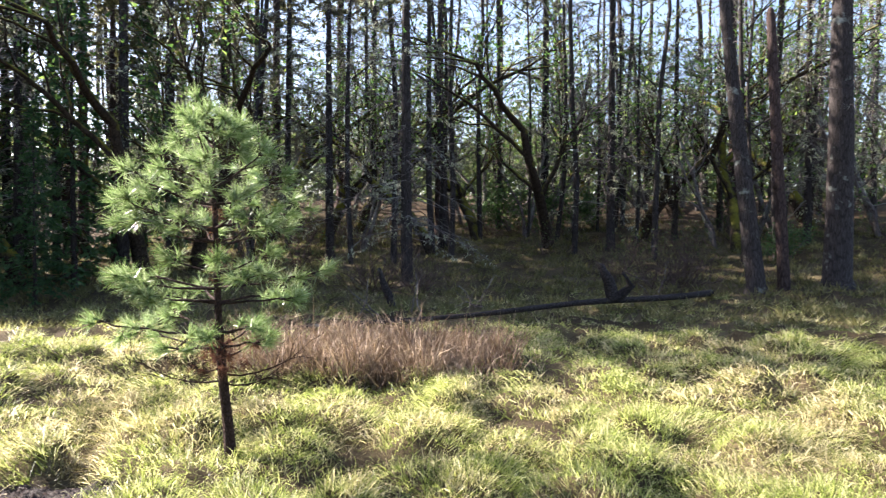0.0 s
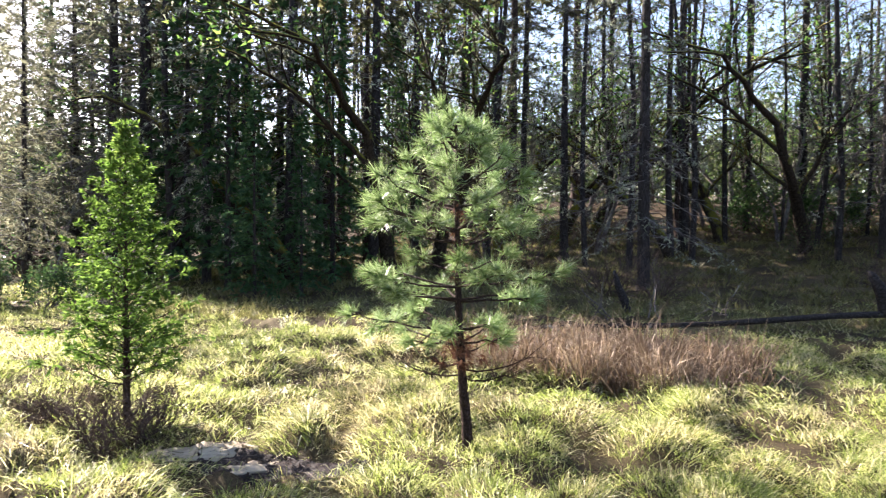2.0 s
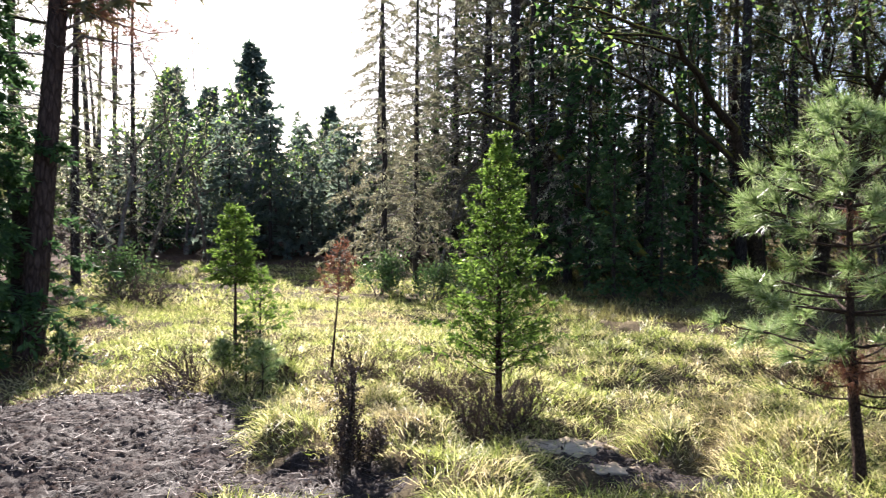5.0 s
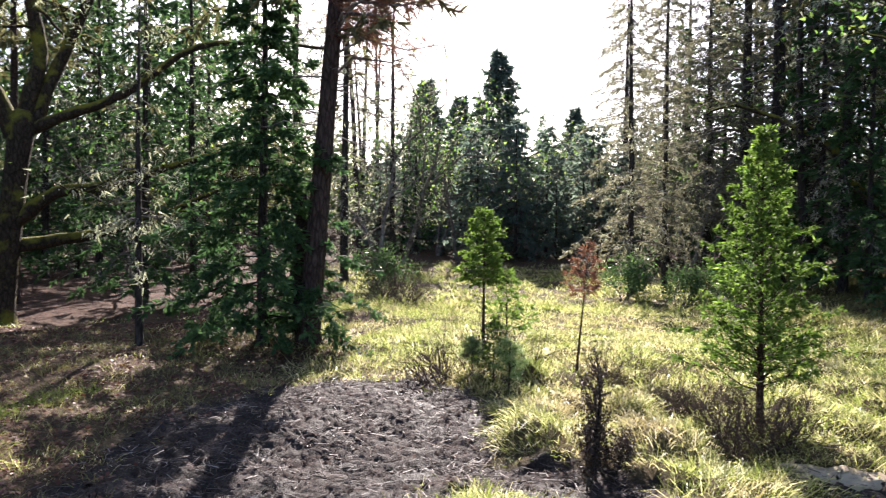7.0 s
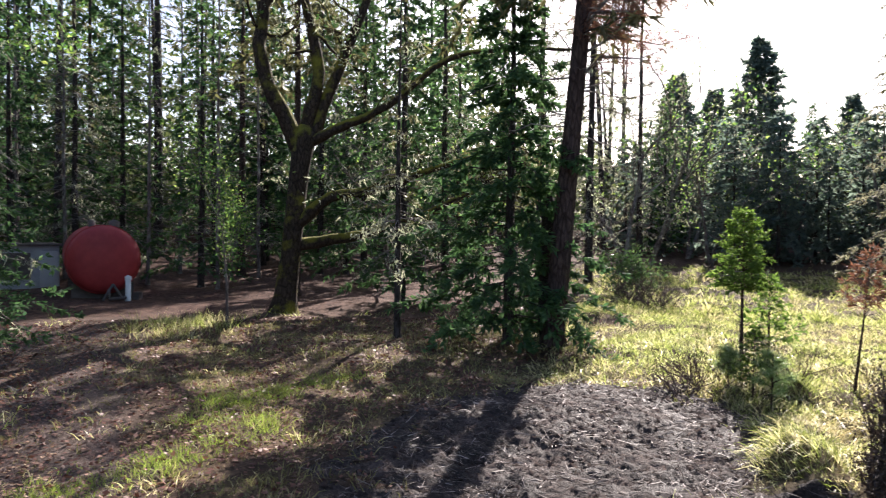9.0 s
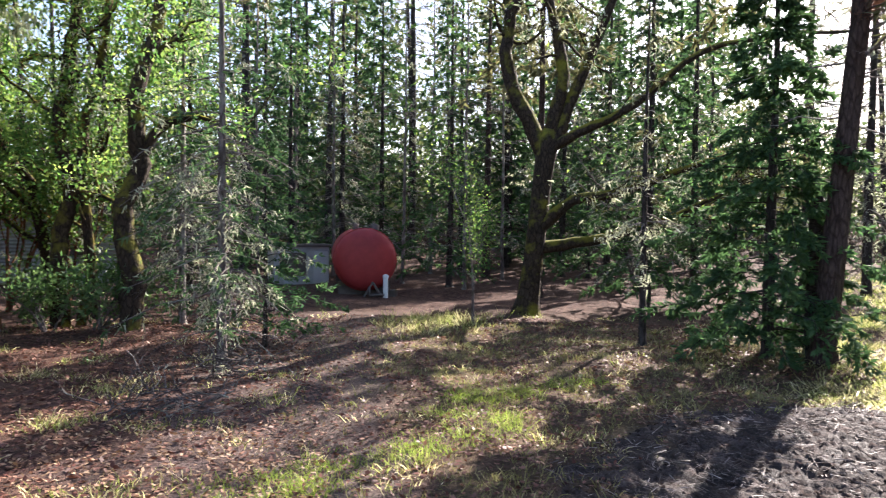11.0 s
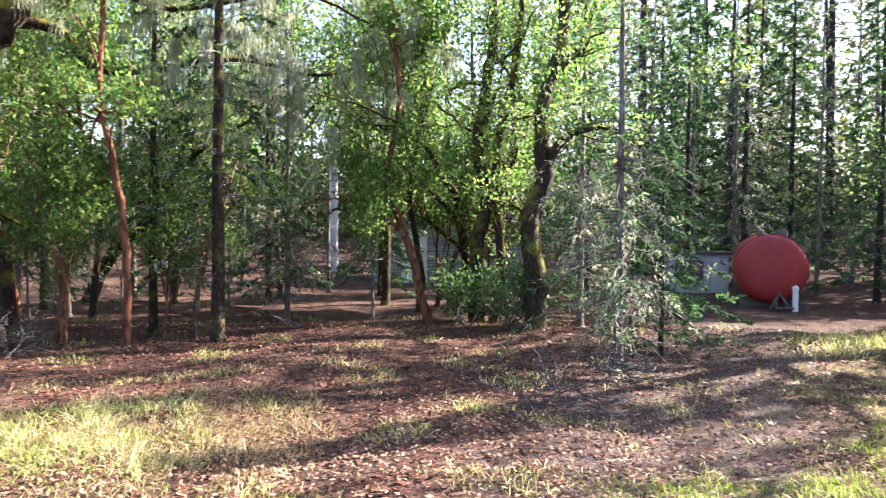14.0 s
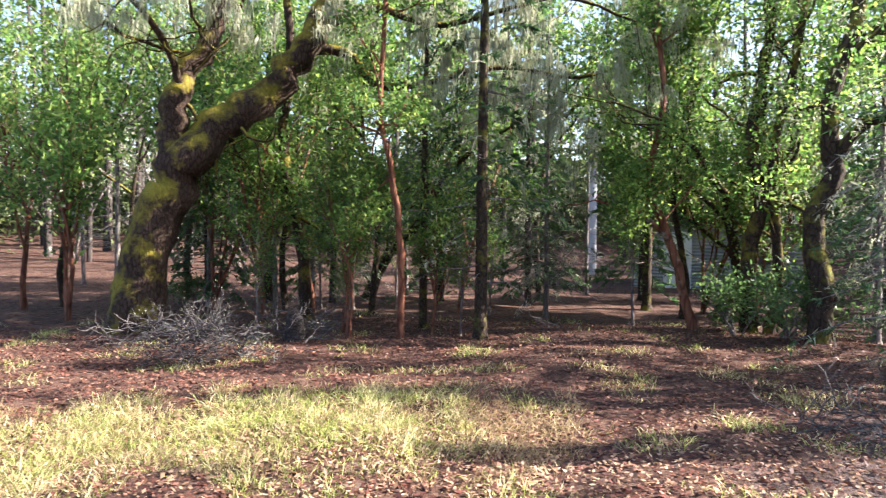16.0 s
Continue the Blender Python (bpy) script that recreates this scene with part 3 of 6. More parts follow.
def drape(tips, hair, share, per, length, width):
    """Beards of lichen that hang straight down from some of the twigs, with gaps between them."""
    p = np.array([t[0] for t in tips])
    p = p[np.random.rand(len(p)) < share]
    size = np.random.uniform(0.25, 1.0, len(p)) ** 1.3
    q, k = np.repeat(p, per, axis=0), np.repeat(size, per)
    q = q + np.random.normal(0, 0.05, q.shape)
    d = np.random.normal(0, 0.16, q.shape)
    d[:, 2] -= 1.0
    hair.chips(q, d, length * k * np.random.uniform(0.4, 1.1, len(q)), width * np.random.uniform(0.7, 1.5, len(q)), 0.3, 0.0)


def limb_path(wood, pts, r0, r1, tips, twigs=6, twig_len=1.2, depth=2, sides=10, lift=0.1, rest=None):
    """A drawn limb, smoothed, with crooked twigs along it."""
    pts = np.array(pts, dtype=float)
    k = len(pts)
    u = np.linspace(0, k - 1, (k - 1) * 4 + 1)
    i = np.clip(u.astype(int), 0, k - 2)
    f = (u - i)[:, None]
    m = np.gradient(pts, axis=0)
    a, b, ma, mb = pts[i], pts[i + 1], m[i], m[i + 1]
    sm = (2 * f ** 3 - 3 * f ** 2 + 1) * a + (f ** 3 - 2 * f ** 2 + f) * ma + (-2 * f ** 3 + 3 * f ** 2) * b + (f ** 3 - f ** 2) * mb
    sm[1:] += np.random.normal(0, r0 * 0.12, sm[1:].shape)
    wood.tube(sm, np.linspace(r0, r1, len(sm)) * np.random.uniform(0.93, 1.08, len(sm)), sides, 0.05)
    for _ in range(twigs):
        j = np.random.randint(len(sm) // 3, len(sm))
        d = unit(np.random.normal(0, 1, 3) + np.array([0, 0, lift]))
        grow(rest or wood, sm[j], d, min(r1 * 0.6, 0.05), twig_len * np.random.uniform(0.6, 1.2), depth, tips, 0.35, lift, (2, 4), 5)
    return sm


def broadleaf(name, label, category, stems, r, length, depth, bark_mat, leaf_mat=None, per=6, leaf=(0.09, 0.045), scatter=0.12, lichen=0.0, wobble=0.2, lift=0.3,
              splits=(2, 4), spread=0.3, share=1.0, group="", flat=0.4):
    tree = thing(name, (0, 0, 0), label, category, group)
    crown, hair, twig, tips = Geo(), Geo(), Geo(), []
    for _ in range(stems):
        wood = Geo()
        a = np.random.uniform(0, 6.28)
        d = np.array([math.cos(a) * spread, math.sin(a) * spread, 1.0])
        grow(wood, (math.cos(a) * r * 0.5, math.sin(a) * r * 0.5, -0.1), d, r * np.random.uniform(0.7, 1.0), length * np.random.uniform(0.8, 1.1), depth, tips, wobble, lift, splits, 8, 0.62, twig)
        part("trunk" if length > 2 else "stem", wood, bark_mat, tree)
    tagged(part("branchwork", twig, bark_mat, tree), kind="stuff")
    if leaf_mat:
        clad(tips, crown, per, *leaf, scatter, flat, share, category == "tree" and bool(group))
        part("crown", crown, leaf_mat, tree)
    if lichen:
        hang_lichen(tips, hair, 4, 0.25, 0.025, lichen)
        tagged(part("lichen", hair, M_LICHEN, tree, "pale hanging lichen"), kind="stuff")
    return tree


def stand(first, places):
    """Puts a built plant at the first place and copies at the rest: (azimuth, distance, scale, turn)."""
    for az, d, sc, rz in places[1:]:
        copy_thing(first, turned(spot(az, d), rz, sc))
    az, d, sc, rz = places[0]
    first.matrix_basis = turned(spot(az, d), rz, sc)
    return first


# ---- young trees in the meadow ----
def young_pine():
    tree = thing("young_pine", spot(16.7, 6.72), "young pine with long green needles growing in a sunny meadow", "tree")
    wood = Geo()
    ax = np.array([[0.08, 0, -0.15], [0.07, 0, 0.0], [0.05, 0, 0.3], [-0.01, 0, 0.8], [-0.04, 0, 1.4], [-0.06, 0, 2.0], [-0.07, 0, 2.6], [-0.08, 0, 3.22]])
    wood.tube(ax, [0.068, 0.056, 0.047, 0.042, 0.036, 0.029, 0.02, 0.008], 12, 0.12)
    part("trunk", wood, M_YOUNGBARK, tree)
    # height of the whorl, length of its boughs, their number, how much longer they are towards -x, how steeply the tips rise
    whorls = [(1.02, 0.86, 4, 0.45, 0.12), (1.16, 0.7, 5, 0.5, 0.1), (1.48, 0.88, 5, -0.02, 0.08), (1.6, 0.94, 5, 0.05, 0.12), (1.74, 0.6, 3, 0.2, 0.3), (2.02, 0.8, 5, 0.0, 0.22), (2.16, 0.82, 5, 0.05, 0.3),
              (2.38, 0.66, 5, 0.0, 0.4), (2.58, 0.52, 5, 0.0, 0.55), (2.78, 0.4, 5, 0.0, 0.7), (2.96, 0.26, 4, 0.0, 0.9), (3.1, 0.14, 4, 0.0, 1.0), (3.2, 0.05, 2, 0.0, 1.0)]
    a0 = 0.4
    for z, ln, k, skew, tip in whorls:
        a0 += 0.9
        for b in range(k):
            a = a0 + 6.28 * b / k + np.random.uniform(-0.25, 0.25)
            L = ln * np.random.uniform(0.78, 1.12) * (1 - skew * math.cos(a))
            p0 = np.array([np.interp(z, ax[:, 2], ax[:, 0]), 0, z + np.random.uniform(-0.03, 0.03)])
            h = np.array([math.cos(a), math.sin(a), 0])
            s = np.linspace(0, 1, 6)[:, None]
            pts = p0 + h * s * L + np.array([0, 0, 1.0]) * (0.06 * s + tip * s ** 2) * L + np.random.normal(0, 0.018, (6, 3)) * s
            limb, tuft = Geo(), Geo()
            limb.tube(pts, np.linspace(0.014, 0.005, 6), 5)
            ends = [(pts[-1], unit(pts[-1] - pts[-2]))]
            for _ in range(int(1.5 + 4.0 * L)):
                u = np.random.uniform(0.55, 0.97)
                j = int(u * 5)
                q = pts[j] + (pts[min(j + 1, 5)] - pts[j]) * (u * 5 - j)
                side = unit(np.random.normal(0, 1, 3) * [1, 1, 0.3] + h * 1.0 + [0, 0, 0.15])
                e = q + side * np.random.uniform(0.08, 0.22)
                limb.tube([q, (q + e) / 2 + [0, 0, -0.01], e], [0.006, 0.005, 0.004], 4)
                ends.append((e, unit(side + [0, 0, 0.25])))
            for e, d in ends:
                m = np.random.randint(60, 85)
                back = np.random.uniform(0, 0.07, m)[:, None]
                nd = d * np.random.uniform(0.25, 1.1, m)[:, None] + np.random.normal(0, 0.42, (m, 3))
                tuft.needles(e - d * back, nd, np.random.uniform(0.12, 0.19, m), 0.0075)
            br = part("branch", limb, M_YOUNGBARK, tree)
            part("needles", tuft, M_PINE, br, "long green needle tufts")
    dry = Geo()
    for z, a, L in ((0.72, 3.3, 0.75), (0.7, 5.9, 0.6), (0.78, 0.3, 0.75), (0.85, 4.3, 0.5), (0.95, 1.2, 0.6), (1.0, 2.6, 0.45)):
        limb = Geo()
        h = np.array([math.cos(a), math.sin(a), 0])
        s = np.linspace(0, 1, 6)[:, None]
        p0 = np.array([np.interp(z, ax[:, 2], ax[:, 0]), 0, z])
        pts = p0 + h * s * L + np.array([0, 0, 1.0]) * (-0.25 * s + 0.55 * s ** 2) * L + np.random.normal(0, 0.015, (6, 3)) * s
        limb.tube(pts, np.linspace(0.011, 0.003, 6), 5)
        tips = []
        for j in (2, 3, 3, 4, 4, 5):
            grow(limb, pts[j], h + np.random.normal(0, 0.6, 3) + [0, 0, 0.4], 0.004, 0.3, 1, tips, 0.3, 0.3, (2, 4), 4)
        part("dead_branch", limb, M_YOUNGBARK, tree, "bare dry lower branch")
    for z in np.random.uniform(0.8, 1.15, 40):
        a = np.random.uniform(0, 6.28)
        m = 26
        p = np.array([-0.03, 0, z]) + np.array([math.cos(a), math.sin(a), 0]) * np.random.uniform(0.04, 0.36)
        dry.needles(np.repeat(p[None], m, 0), np.random.normal(0, 0.5, (m, 3)) + [0, 0, -0.7], np.random.uniform(0.08, 0.16, m), 0.0055)
    for z in np.random.uniform(1.7, 2.5, 14):
        m = 22
        p = np.array([-0.06, 0, z]) + np.random.normal(0, 0.03, 3)
        dry.needles(np.repeat(p[None], m, 0), np.random.normal(0, 0.5, (m, 3)) + [0, 0, -0.9], np.random.uniform(0.08, 0.15, m), 0.004)
    part("dry_needles", dry, M_DEADNEEDLE, tree, "withered red-brown needles near the trunk")
    tree.scale = (0.97, 0.97, 0.925)


young_pine()
cedar = conifer("young_cedar", "young incense cedar, narrow and bright green, in the meadow", "tree", 3.02, 0.042, 0.4, 0.9, 140, M_CEDAR, M_YOUNGBARK, (0.06, 0.02), 17, 11, 0.75, 0.25,
                dead=26, dead_low=0.1, dead_reach=0.55, taper=0.95, thick=0.008, side=0.24, flat=0.2, near=True)
cedar.matrix_basis = turned(spot(41.6, 7.94), 40)
sapling = conifer("cedar_sapling", "small round-topped green conifer sapling on a bare stem", "tree", 2.25, 0.032, 1.12, 0.44, 84, M_CEDAR, M_YOUNGBARK, (0.06, 0.02), 13, 10, 0.3, 0.2,
                  dead=14, dead_low=0.2, dead_reach=0.7, taper=0.45, thick=0.007, side=0.2, flat=0.2, near=True)
sapling.matrix_basis = turned(spot(61.9, 10.89), 20)
side_sap = conifer("cedar_sapling", "low green conifer sapling beside a taller one", "tree", 1.25, 0.02, 0.3, 0.42, 40, M_CEDAR, M_YOUNGBARK, (0.07, 0.022), 8, 7, 0.6, 0.2, dead=6, dead_low=0.1,
                   dead_reach=0.3, thick=0.006, side=0.18, flat=0.2)
stand(side_sap, [(60.1, 11.2, 1.1, 0), (61.1, 9.2, 0.7, 80)])
brown_sap = conifer("dying_sapling", "withered sapling with brown needles on a thin stem", "tree", 1.75, 0.02, 0.95, 0.32, 26, M_DEADNEEDLE, M_YOUNGBARK, (0.09, 0.014), 7, 9, 0.8, 0.2,
                    dead=10, dead_low=0.5, dead_reach=0.3, thick=0.006, side=0.14, lean=(0.08, 0), flat=0.1)
brown_sap.matrix_basis = turned(spot(54.7, 10.12), 55)

# ---- forest: unlike kinds, each built once ----
pole_a = conifer("tall_conifer", "tall straight conifer with bare dead lower branches", "tree", 21, 0.19, 8.0, 2.2, 46, M_CONIFER, M_BARK, (0.22, 0.045), 12, 7, 0.1, 0.3,
                 dead=130, dead_low=1.4, dead_reach=2.9, lichen=0.3, side=0.7, group="forest conifers")
pole_b = conifer("tall_conifer", "tall dark conifer with dead branches and sparse foliage", "tree", 19, 0.15, 5.5, 1.9, 50, M_CONIFER, M_BARK, (0.2, 0.045), 12, 7, 0.0, 0.35,
                 dead=130, dead_low=1.2, dead_reach=2.5, lichen=0.3, side=0.6, group="forest conifers")
pole_c = conifer("tall_pine", "tall pine with a dark furrowed trunk", "tree", 24, 0.24, 9.5, 2.6, 44, M_CONIFER, M_PONDEROSA, (0.26, 0.045), 12, 7, 0.15, 0.3,
                 dead=100, dead_low=1.8, dead_reach=3.2, lichen=0.25, side=0.8, group="forest conifers")
fir_dark = conifer("forest_fir", "dark green fir leafy down to the ground", "tree", 13, 0.13, 0.8, 2.3, 112, M_FIR, M_BARK, (0.3, 0.11), 11, 5, 0.05, 0.35,
                   side=0.7, group="forest firs", thick=0.025)
fir_fine = conifer("forest_fir", "green fir with fine drooping sprays", "tree", 12, 0.12, 0.8, 2.0, 110, M_FIR, M_BARK, (0.17, 0.055), 17, 8, 0.05, 0.35, dead=16, dead_low=0.5, dead_reach=1.0, lichen=0.15, side=0.55,
                   group="forest firs", thick=0.02)
# Distance haze is put into this colour: paler and bluer than near firs.
M_FARFIR = leaf_material("hazed_fir_sprays", (0.06, 0.095, 0.085), (0.13, 0.175, 0.155), (0.22, 0.27, 0.235), 0.6, 0.7)
spire = conifer("far_conifer", "dense dark spire-shaped conifer at the clearing's end, its green paled for haze", "tree", 12.2, 0.22, 1.0, 3.0, 230, M_FARFIR, M_BARK, (0.42, 0.17), 14, 7, 0.3, 0.3, side=0.7, thick=0.03, taper=0.6, group="far conifers")
oak_wild = broadleaf("forest_oak", "crooked dark oak with mossy limbs and few leaves", "tree", 1, 0.24, 5.0, 3, M_MOSSY, M_BROAD, 3, (0.12, 0.06), 0.2, 0.3, 0.2, 0.25, (4, 6), 0.2, 0.5, "forest oaks")
bare = broadleaf("bare_tree", "slender bare deciduous tree with a few yellow-green leaves", "tree", 2, 0.1, 5.0, 3, M_TWIG, M_BROAD, 2, (0.12, 0.07), 0.2, 0.3, 0.22, 0.3, (3, 5), 0.16, 0.4, "bare trees")
madrone = broadleaf("madrone", "madrone with smooth orange bark and glossy green leaves", "tree", 1, 0.1, 4.2, 3, M_MADRONE, M_BROAD, 20, (0.11, 0.05), 0.14, 0.12, 0.14, 0.35, (3, 5), 0.12, 0.45, "madrones")
M_SHRUB = leaf_material("shrub_leaves", (0.025, 0.06, 0.022), (0.075, 0.14, 0.05), (0.2, 0.28, 0.11), 0.5, 0.3)
shrub = broadleaf("leafy_shrub", "leafy green understory shrub", "shrub", 6, 0.025, 0.95, 2, M_TWIG, M_SHRUB, 5, (0.1, 0.05), 0.13, 0, 0.2, 0.25, (3, 4), 0.8, 1.0, "shrubs")
twiggy = broadleaf("twig_bush", "leafless brown twiggy bush", "shrub", 14, 0.011, 0.58, 2, M_BROWNTWIG, None, wobble=0.22, lift=0.2, splits=(4, 5), spread=0.9, group="twig bushes")

canopy = broadleaf("leafy_tree", "tall leafy evergreen tree with a thin mossy trunk", "tree", 1, 0.13, 5.6, 3, M_MOSSY, M_BROAD, 20, (0.12, 0.066), 0.19, 0.4, 0.15, 0.3, (4, 6), 0.12, 0.42, "leafy trees")
stand(canopy, [(159.4, 16.9, 0.9, 0), (135.7, 17.9, 1.0, 90), (128.7, 17.4, 0.95, 140), (146.1, 22.5, 1.1, 180), (165.8, 17.9, 0.9, 220), (172.7, 21.5, 1.1, 260), (181.1, 20, 1.0, 300), (186.6, 23.5, 1.1, 340),
               (154, 22.5, 1.1, 20), (176.7, 27.6, 1.1, 200)])
stand(pole_a, [(2.8, 21.5, 1.0, 0), (8.8, 26.1, 0.85, 50), (-13, 28.1, 0.9, 100), (20.4, 27.6, 1.0, 10), (23.8, 25.5, 1.1, 200), (33.3, 27.6, 1.2, 40), (40.4, 27.6, 1.35, 70), (-7.9, 32.7, 1.1, 140),
               (27.4, 31.7, 1.0, 310), (76.7, 27.6, 0.9, 20), (69.1, 31.7, 0.75, 130), (118.4, 30.6, 1.2, 90), (105.7, 36.7, 1.2, 220), (89, 34.7, 0.7, 0), (96.9, 38.8, 0.9, 77)])
stand(pole_b, [(72.9, 25.6, 1.0, 100), (12, 27.6, 1.0, 10), (14.4, 33.7, 1.2, 30), (16.9, 29.6, 1.0, 70), (30.3, 24.5, 1.0, 90), (-17.7, 30.6, 0.9, 120), (-26.6, 29.6, 1.0, 150), (-30.6, 34.7, 1.0, 15), (5.5, 34.7, 1.2, 44), (36.3, 24.5, 1.0, 60),
               (83.1, 30.6, 0.75, 80), (91.9, 28.6, 0.65, 140), (101.8, 30.6, 0.8, 10), (111.1, 27.6, 0.8, 55), (128.3, 32.7, 1.0, 260), (149.1, 30.6, 1.0, 5)])
stand(pole_c, [(0.3, 30.6, 0.9, 0), (15.9, 36.7, 1.0, 60), (21.8, 34.7, 1.0, 120), (-4.4, 38.8, 1.0, 200), (38.3, 33.7, 1.0, 10), (-21.7, 37.8, 1.0, 80), (99.8, 27.6, 0.65, 60)])
# Added shade casters: unseen high crowns that darken the meadow's back and the litter.
shade_pine = conifer("tall_pine", "tall pine added to cast shade, its wide high crown above view", "tree", 24, 0.22, 10.0, 3.6, 80, M_CONIFER, M_PONDEROSA, (0.42, 0.13), 13, 6, 0.15, 0.3, dead=30, dead_low=3.0, dead_reach=2.0, lichen=0.2, side=1.0,
                     group="forest conifers")
stand(shade_pine, [(29.8, 27.1, 0.66, 0), (34.3, 30.1, 0.7, 60), (38.3, 33.2, 0.78, 120), (41.7, 37.2, 0.9, 180), (24.3, 27.1, 0.68, 240), (18.4, 29.1, 0.75, 300), (13, 30.6, 0.95, 20), (26.4, 31.7, 1.0, 80), 
                   (8, 36.7, 1.0, 200), (95.7, 21.5, 0.62, 200)])
stand(fir_dark, [(26.9, 23.5, 0.75, 0), (30.8, 26.1, 0.9, 60), (34.8, 23, 0.8, 130), (37.8, 25.5, 1.0, 200), (22.3, 26.6, 0.7, 30), (62.9, 44.9, 0.6, 10), (57.5, 47.9, 0.6, 90), (67.3, 38.8, 0.7, 50), 
                 (32.8, 20, 0.45, 30), (29.3, 20.5, 0.4, 77),
                 (40.3, 33.7, 1.2, 135), (44, 35.7, 1.1, 15), (46.9, 37.8, 0.9, 255), (35.6, 33.7, 1.0, 195),
                 (98.3, 31.7, 1.3, 205), (117, 37.8, 1.3, 165), (110.1, 36.7, 1.3, 45),
                 (114, 42, 1.5, 210), (84, 33, 1.0, 60), (87.2, 35.5, 1.05, 140), (90.5, 33.5, 1.0, 200), (94, 36, 1.05, 260), (98, 34, 1.0, 310)])
# An added tree, stood towards the sun to shade strips of the forest floor.
brushy = broadleaf("brushy_tree", "bushy grey-green tree with dense twigs, added to cast shade", "tree", 1, 0.12, 5.2, 3, M_BARK, M_CONIFER, 13, (0.12, 0.05), 0.3, 0.25, 0.12, 0.32, (4, 6), 0.1, 1.0, "brushy trees")
stand(brushy, [(81.6, 21.5, 0.85, 0)])
stand(fir_fine, [(84.1, 20.5, 0.95, 170), (87.5, 18.2, 0.9, 40), (90.5, 24.5, 1.0, 300), (93.9, 28.6, 1.1, 20), (102.7, 24, 0.95, 66), (108.1, 29.6, 1.1, 99), (138.5, 21.5, 0.8, 10), (147.1, 19.4, 0.8, 220), (154, 20.5, 0.85, 300), (122.4, 19.4, 0.85, 130),
                 (115, 27.6, 1.0, 200), (171.7, 19.4, 0.8, 260), (162.4, 20, 0.8, 40)])
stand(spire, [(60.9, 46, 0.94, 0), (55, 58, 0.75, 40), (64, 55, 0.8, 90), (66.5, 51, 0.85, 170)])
fir_wall = conifer("far_fir", "small fir, its green paled for haze, in the shaded wall of trees beyond the clearing", "tree", 6.5, 0.09, 0.3, 1.7, 60, M_FARFIR, M_BARK, (0.3, 0.13), 9, 5, 0.1, 0.3, side=0.6, group="far firs", taper=0.65)
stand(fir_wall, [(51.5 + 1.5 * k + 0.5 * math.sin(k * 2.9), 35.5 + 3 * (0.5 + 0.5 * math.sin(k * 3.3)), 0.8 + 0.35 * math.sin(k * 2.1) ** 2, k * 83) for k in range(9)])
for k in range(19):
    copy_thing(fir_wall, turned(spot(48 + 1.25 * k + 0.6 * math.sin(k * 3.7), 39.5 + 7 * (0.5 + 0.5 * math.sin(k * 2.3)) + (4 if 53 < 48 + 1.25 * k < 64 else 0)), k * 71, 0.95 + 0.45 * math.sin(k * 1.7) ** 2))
stand(oak_wild, [(-2.9, 29.9, 1.1, 20), (-18.2, 34.7, 1.4, 60), (18.9, 25, 1.15, 200), (55.6, 38.8, 0.75, 10), (14.4, 27.6, 1.3, 320), (29.3, 24, 1.2, 90), (7, 31.7, 1.3, 240), (-11.8, 33.7, 1.2, 0), (25.6, 29.6, 1.0, 100), (11, 31.7, 1.0, 150), (159.9, 21.5, 0.9, 10), (131.2, 19.4, 0.8, 280), (0.5, 27.1, 1.0, 75), (-8.4, 28.6, 1.15, 135), (-14.8, 30.1, 1.2, 215), (-22.2, 28.1, 1.2, 330), (22.3, 24.5, 1.2, 170), (9.5, 29.1, 1.15, 300), (-27.1, 32.7, 1.4, 20)])
stand(bare, [(6.5, 27.6, 1.0, 0), (-6.4, 30.6, 1.0, 40), (-10.3, 31.7, 1.1, 80), (-15.2, 33.7, 1.0, 110), (-20.7, 28.6, 1.0, 140), (-24.6, 31.7, 1.2, 170), (-29.1, 30.6, 1.1, 200), (-32.5, 27.6, 1.0, 230), (58, 38.8, 1.0, 260),
             (52.6, 36.7, 1.0, 290), (63.9, 34.7, 0.9, 300), (88, 23.5, 0.9, 320), (168.8, 24.5, 0.9, 350), (173.7, 30.6, 1.0, 15), (180.6, 34.7, 1.0, 45), (46.7, 27.6, 0.8, 75), (14.9, 26.6, 0.9, 95), (68.3, 33.7, 1.2, 35), (65.7, 37.8, 1.1, 85), (70.6, 29.6, 1.1, 125)]
      + [(-36 + 2.5 * k + math.sin(k * 3.1), 31 + 9 * (0.5 + 0.5 * math.sin(k * 2.2)), 0.9 + 0.5 * math.cos(k * 1.7) ** 2, k * 61) for k in range(25)])
stand(madrone, [(152.5, 17.4, 0.9, 30), (161.3, 13.9, 0.7, 120), (163.8, 17.4, 0.8, 220), (138.2, 20.5, 1.0, 300), (168.3, 16.4, 0.7, 10), (183.6, 19.4, 1.0, 160), (127.3, 25.5, 1.1, 270)])
young_madrone = broadleaf("young_madrone", "bushy young madrone with sunlit yellow-green leaves", "tree", 3, 0.05, 2.7, 2, M_MADRONE, M_BROAD, 18, (0.11, 0.052), 0.15, 0.05, 0.16, 0.3, (5, 7), 0.22, 0.5, "young madrones")
stand(young_madrone, [(161, 13.3, 0.8, 0), (167.6, 17.0, 1.2, 160), (171.5, 18.5, 1.2, 240), (154.6, 13.9, 0.7, 320), (134.2, 18.8, 1.1, 200), (130.6, 17.2, 1.0, 280), (181, 17.5, 1.3, 15)])
thin_pole = conifer("thin_trunk", "thin grey trunk with a few bare twigs in deep woods", "tree", 13, 0.07, 5.0, 1.0, 24, M_BROAD, M_TWIG, (0.14, 0.06), 8, 5, 0.3, 0.2, dead=60, dead_low=0.8, dead_reach=1.5, side=0.3,
                    thick=0.008, group="thin trunks", bend=0.25)
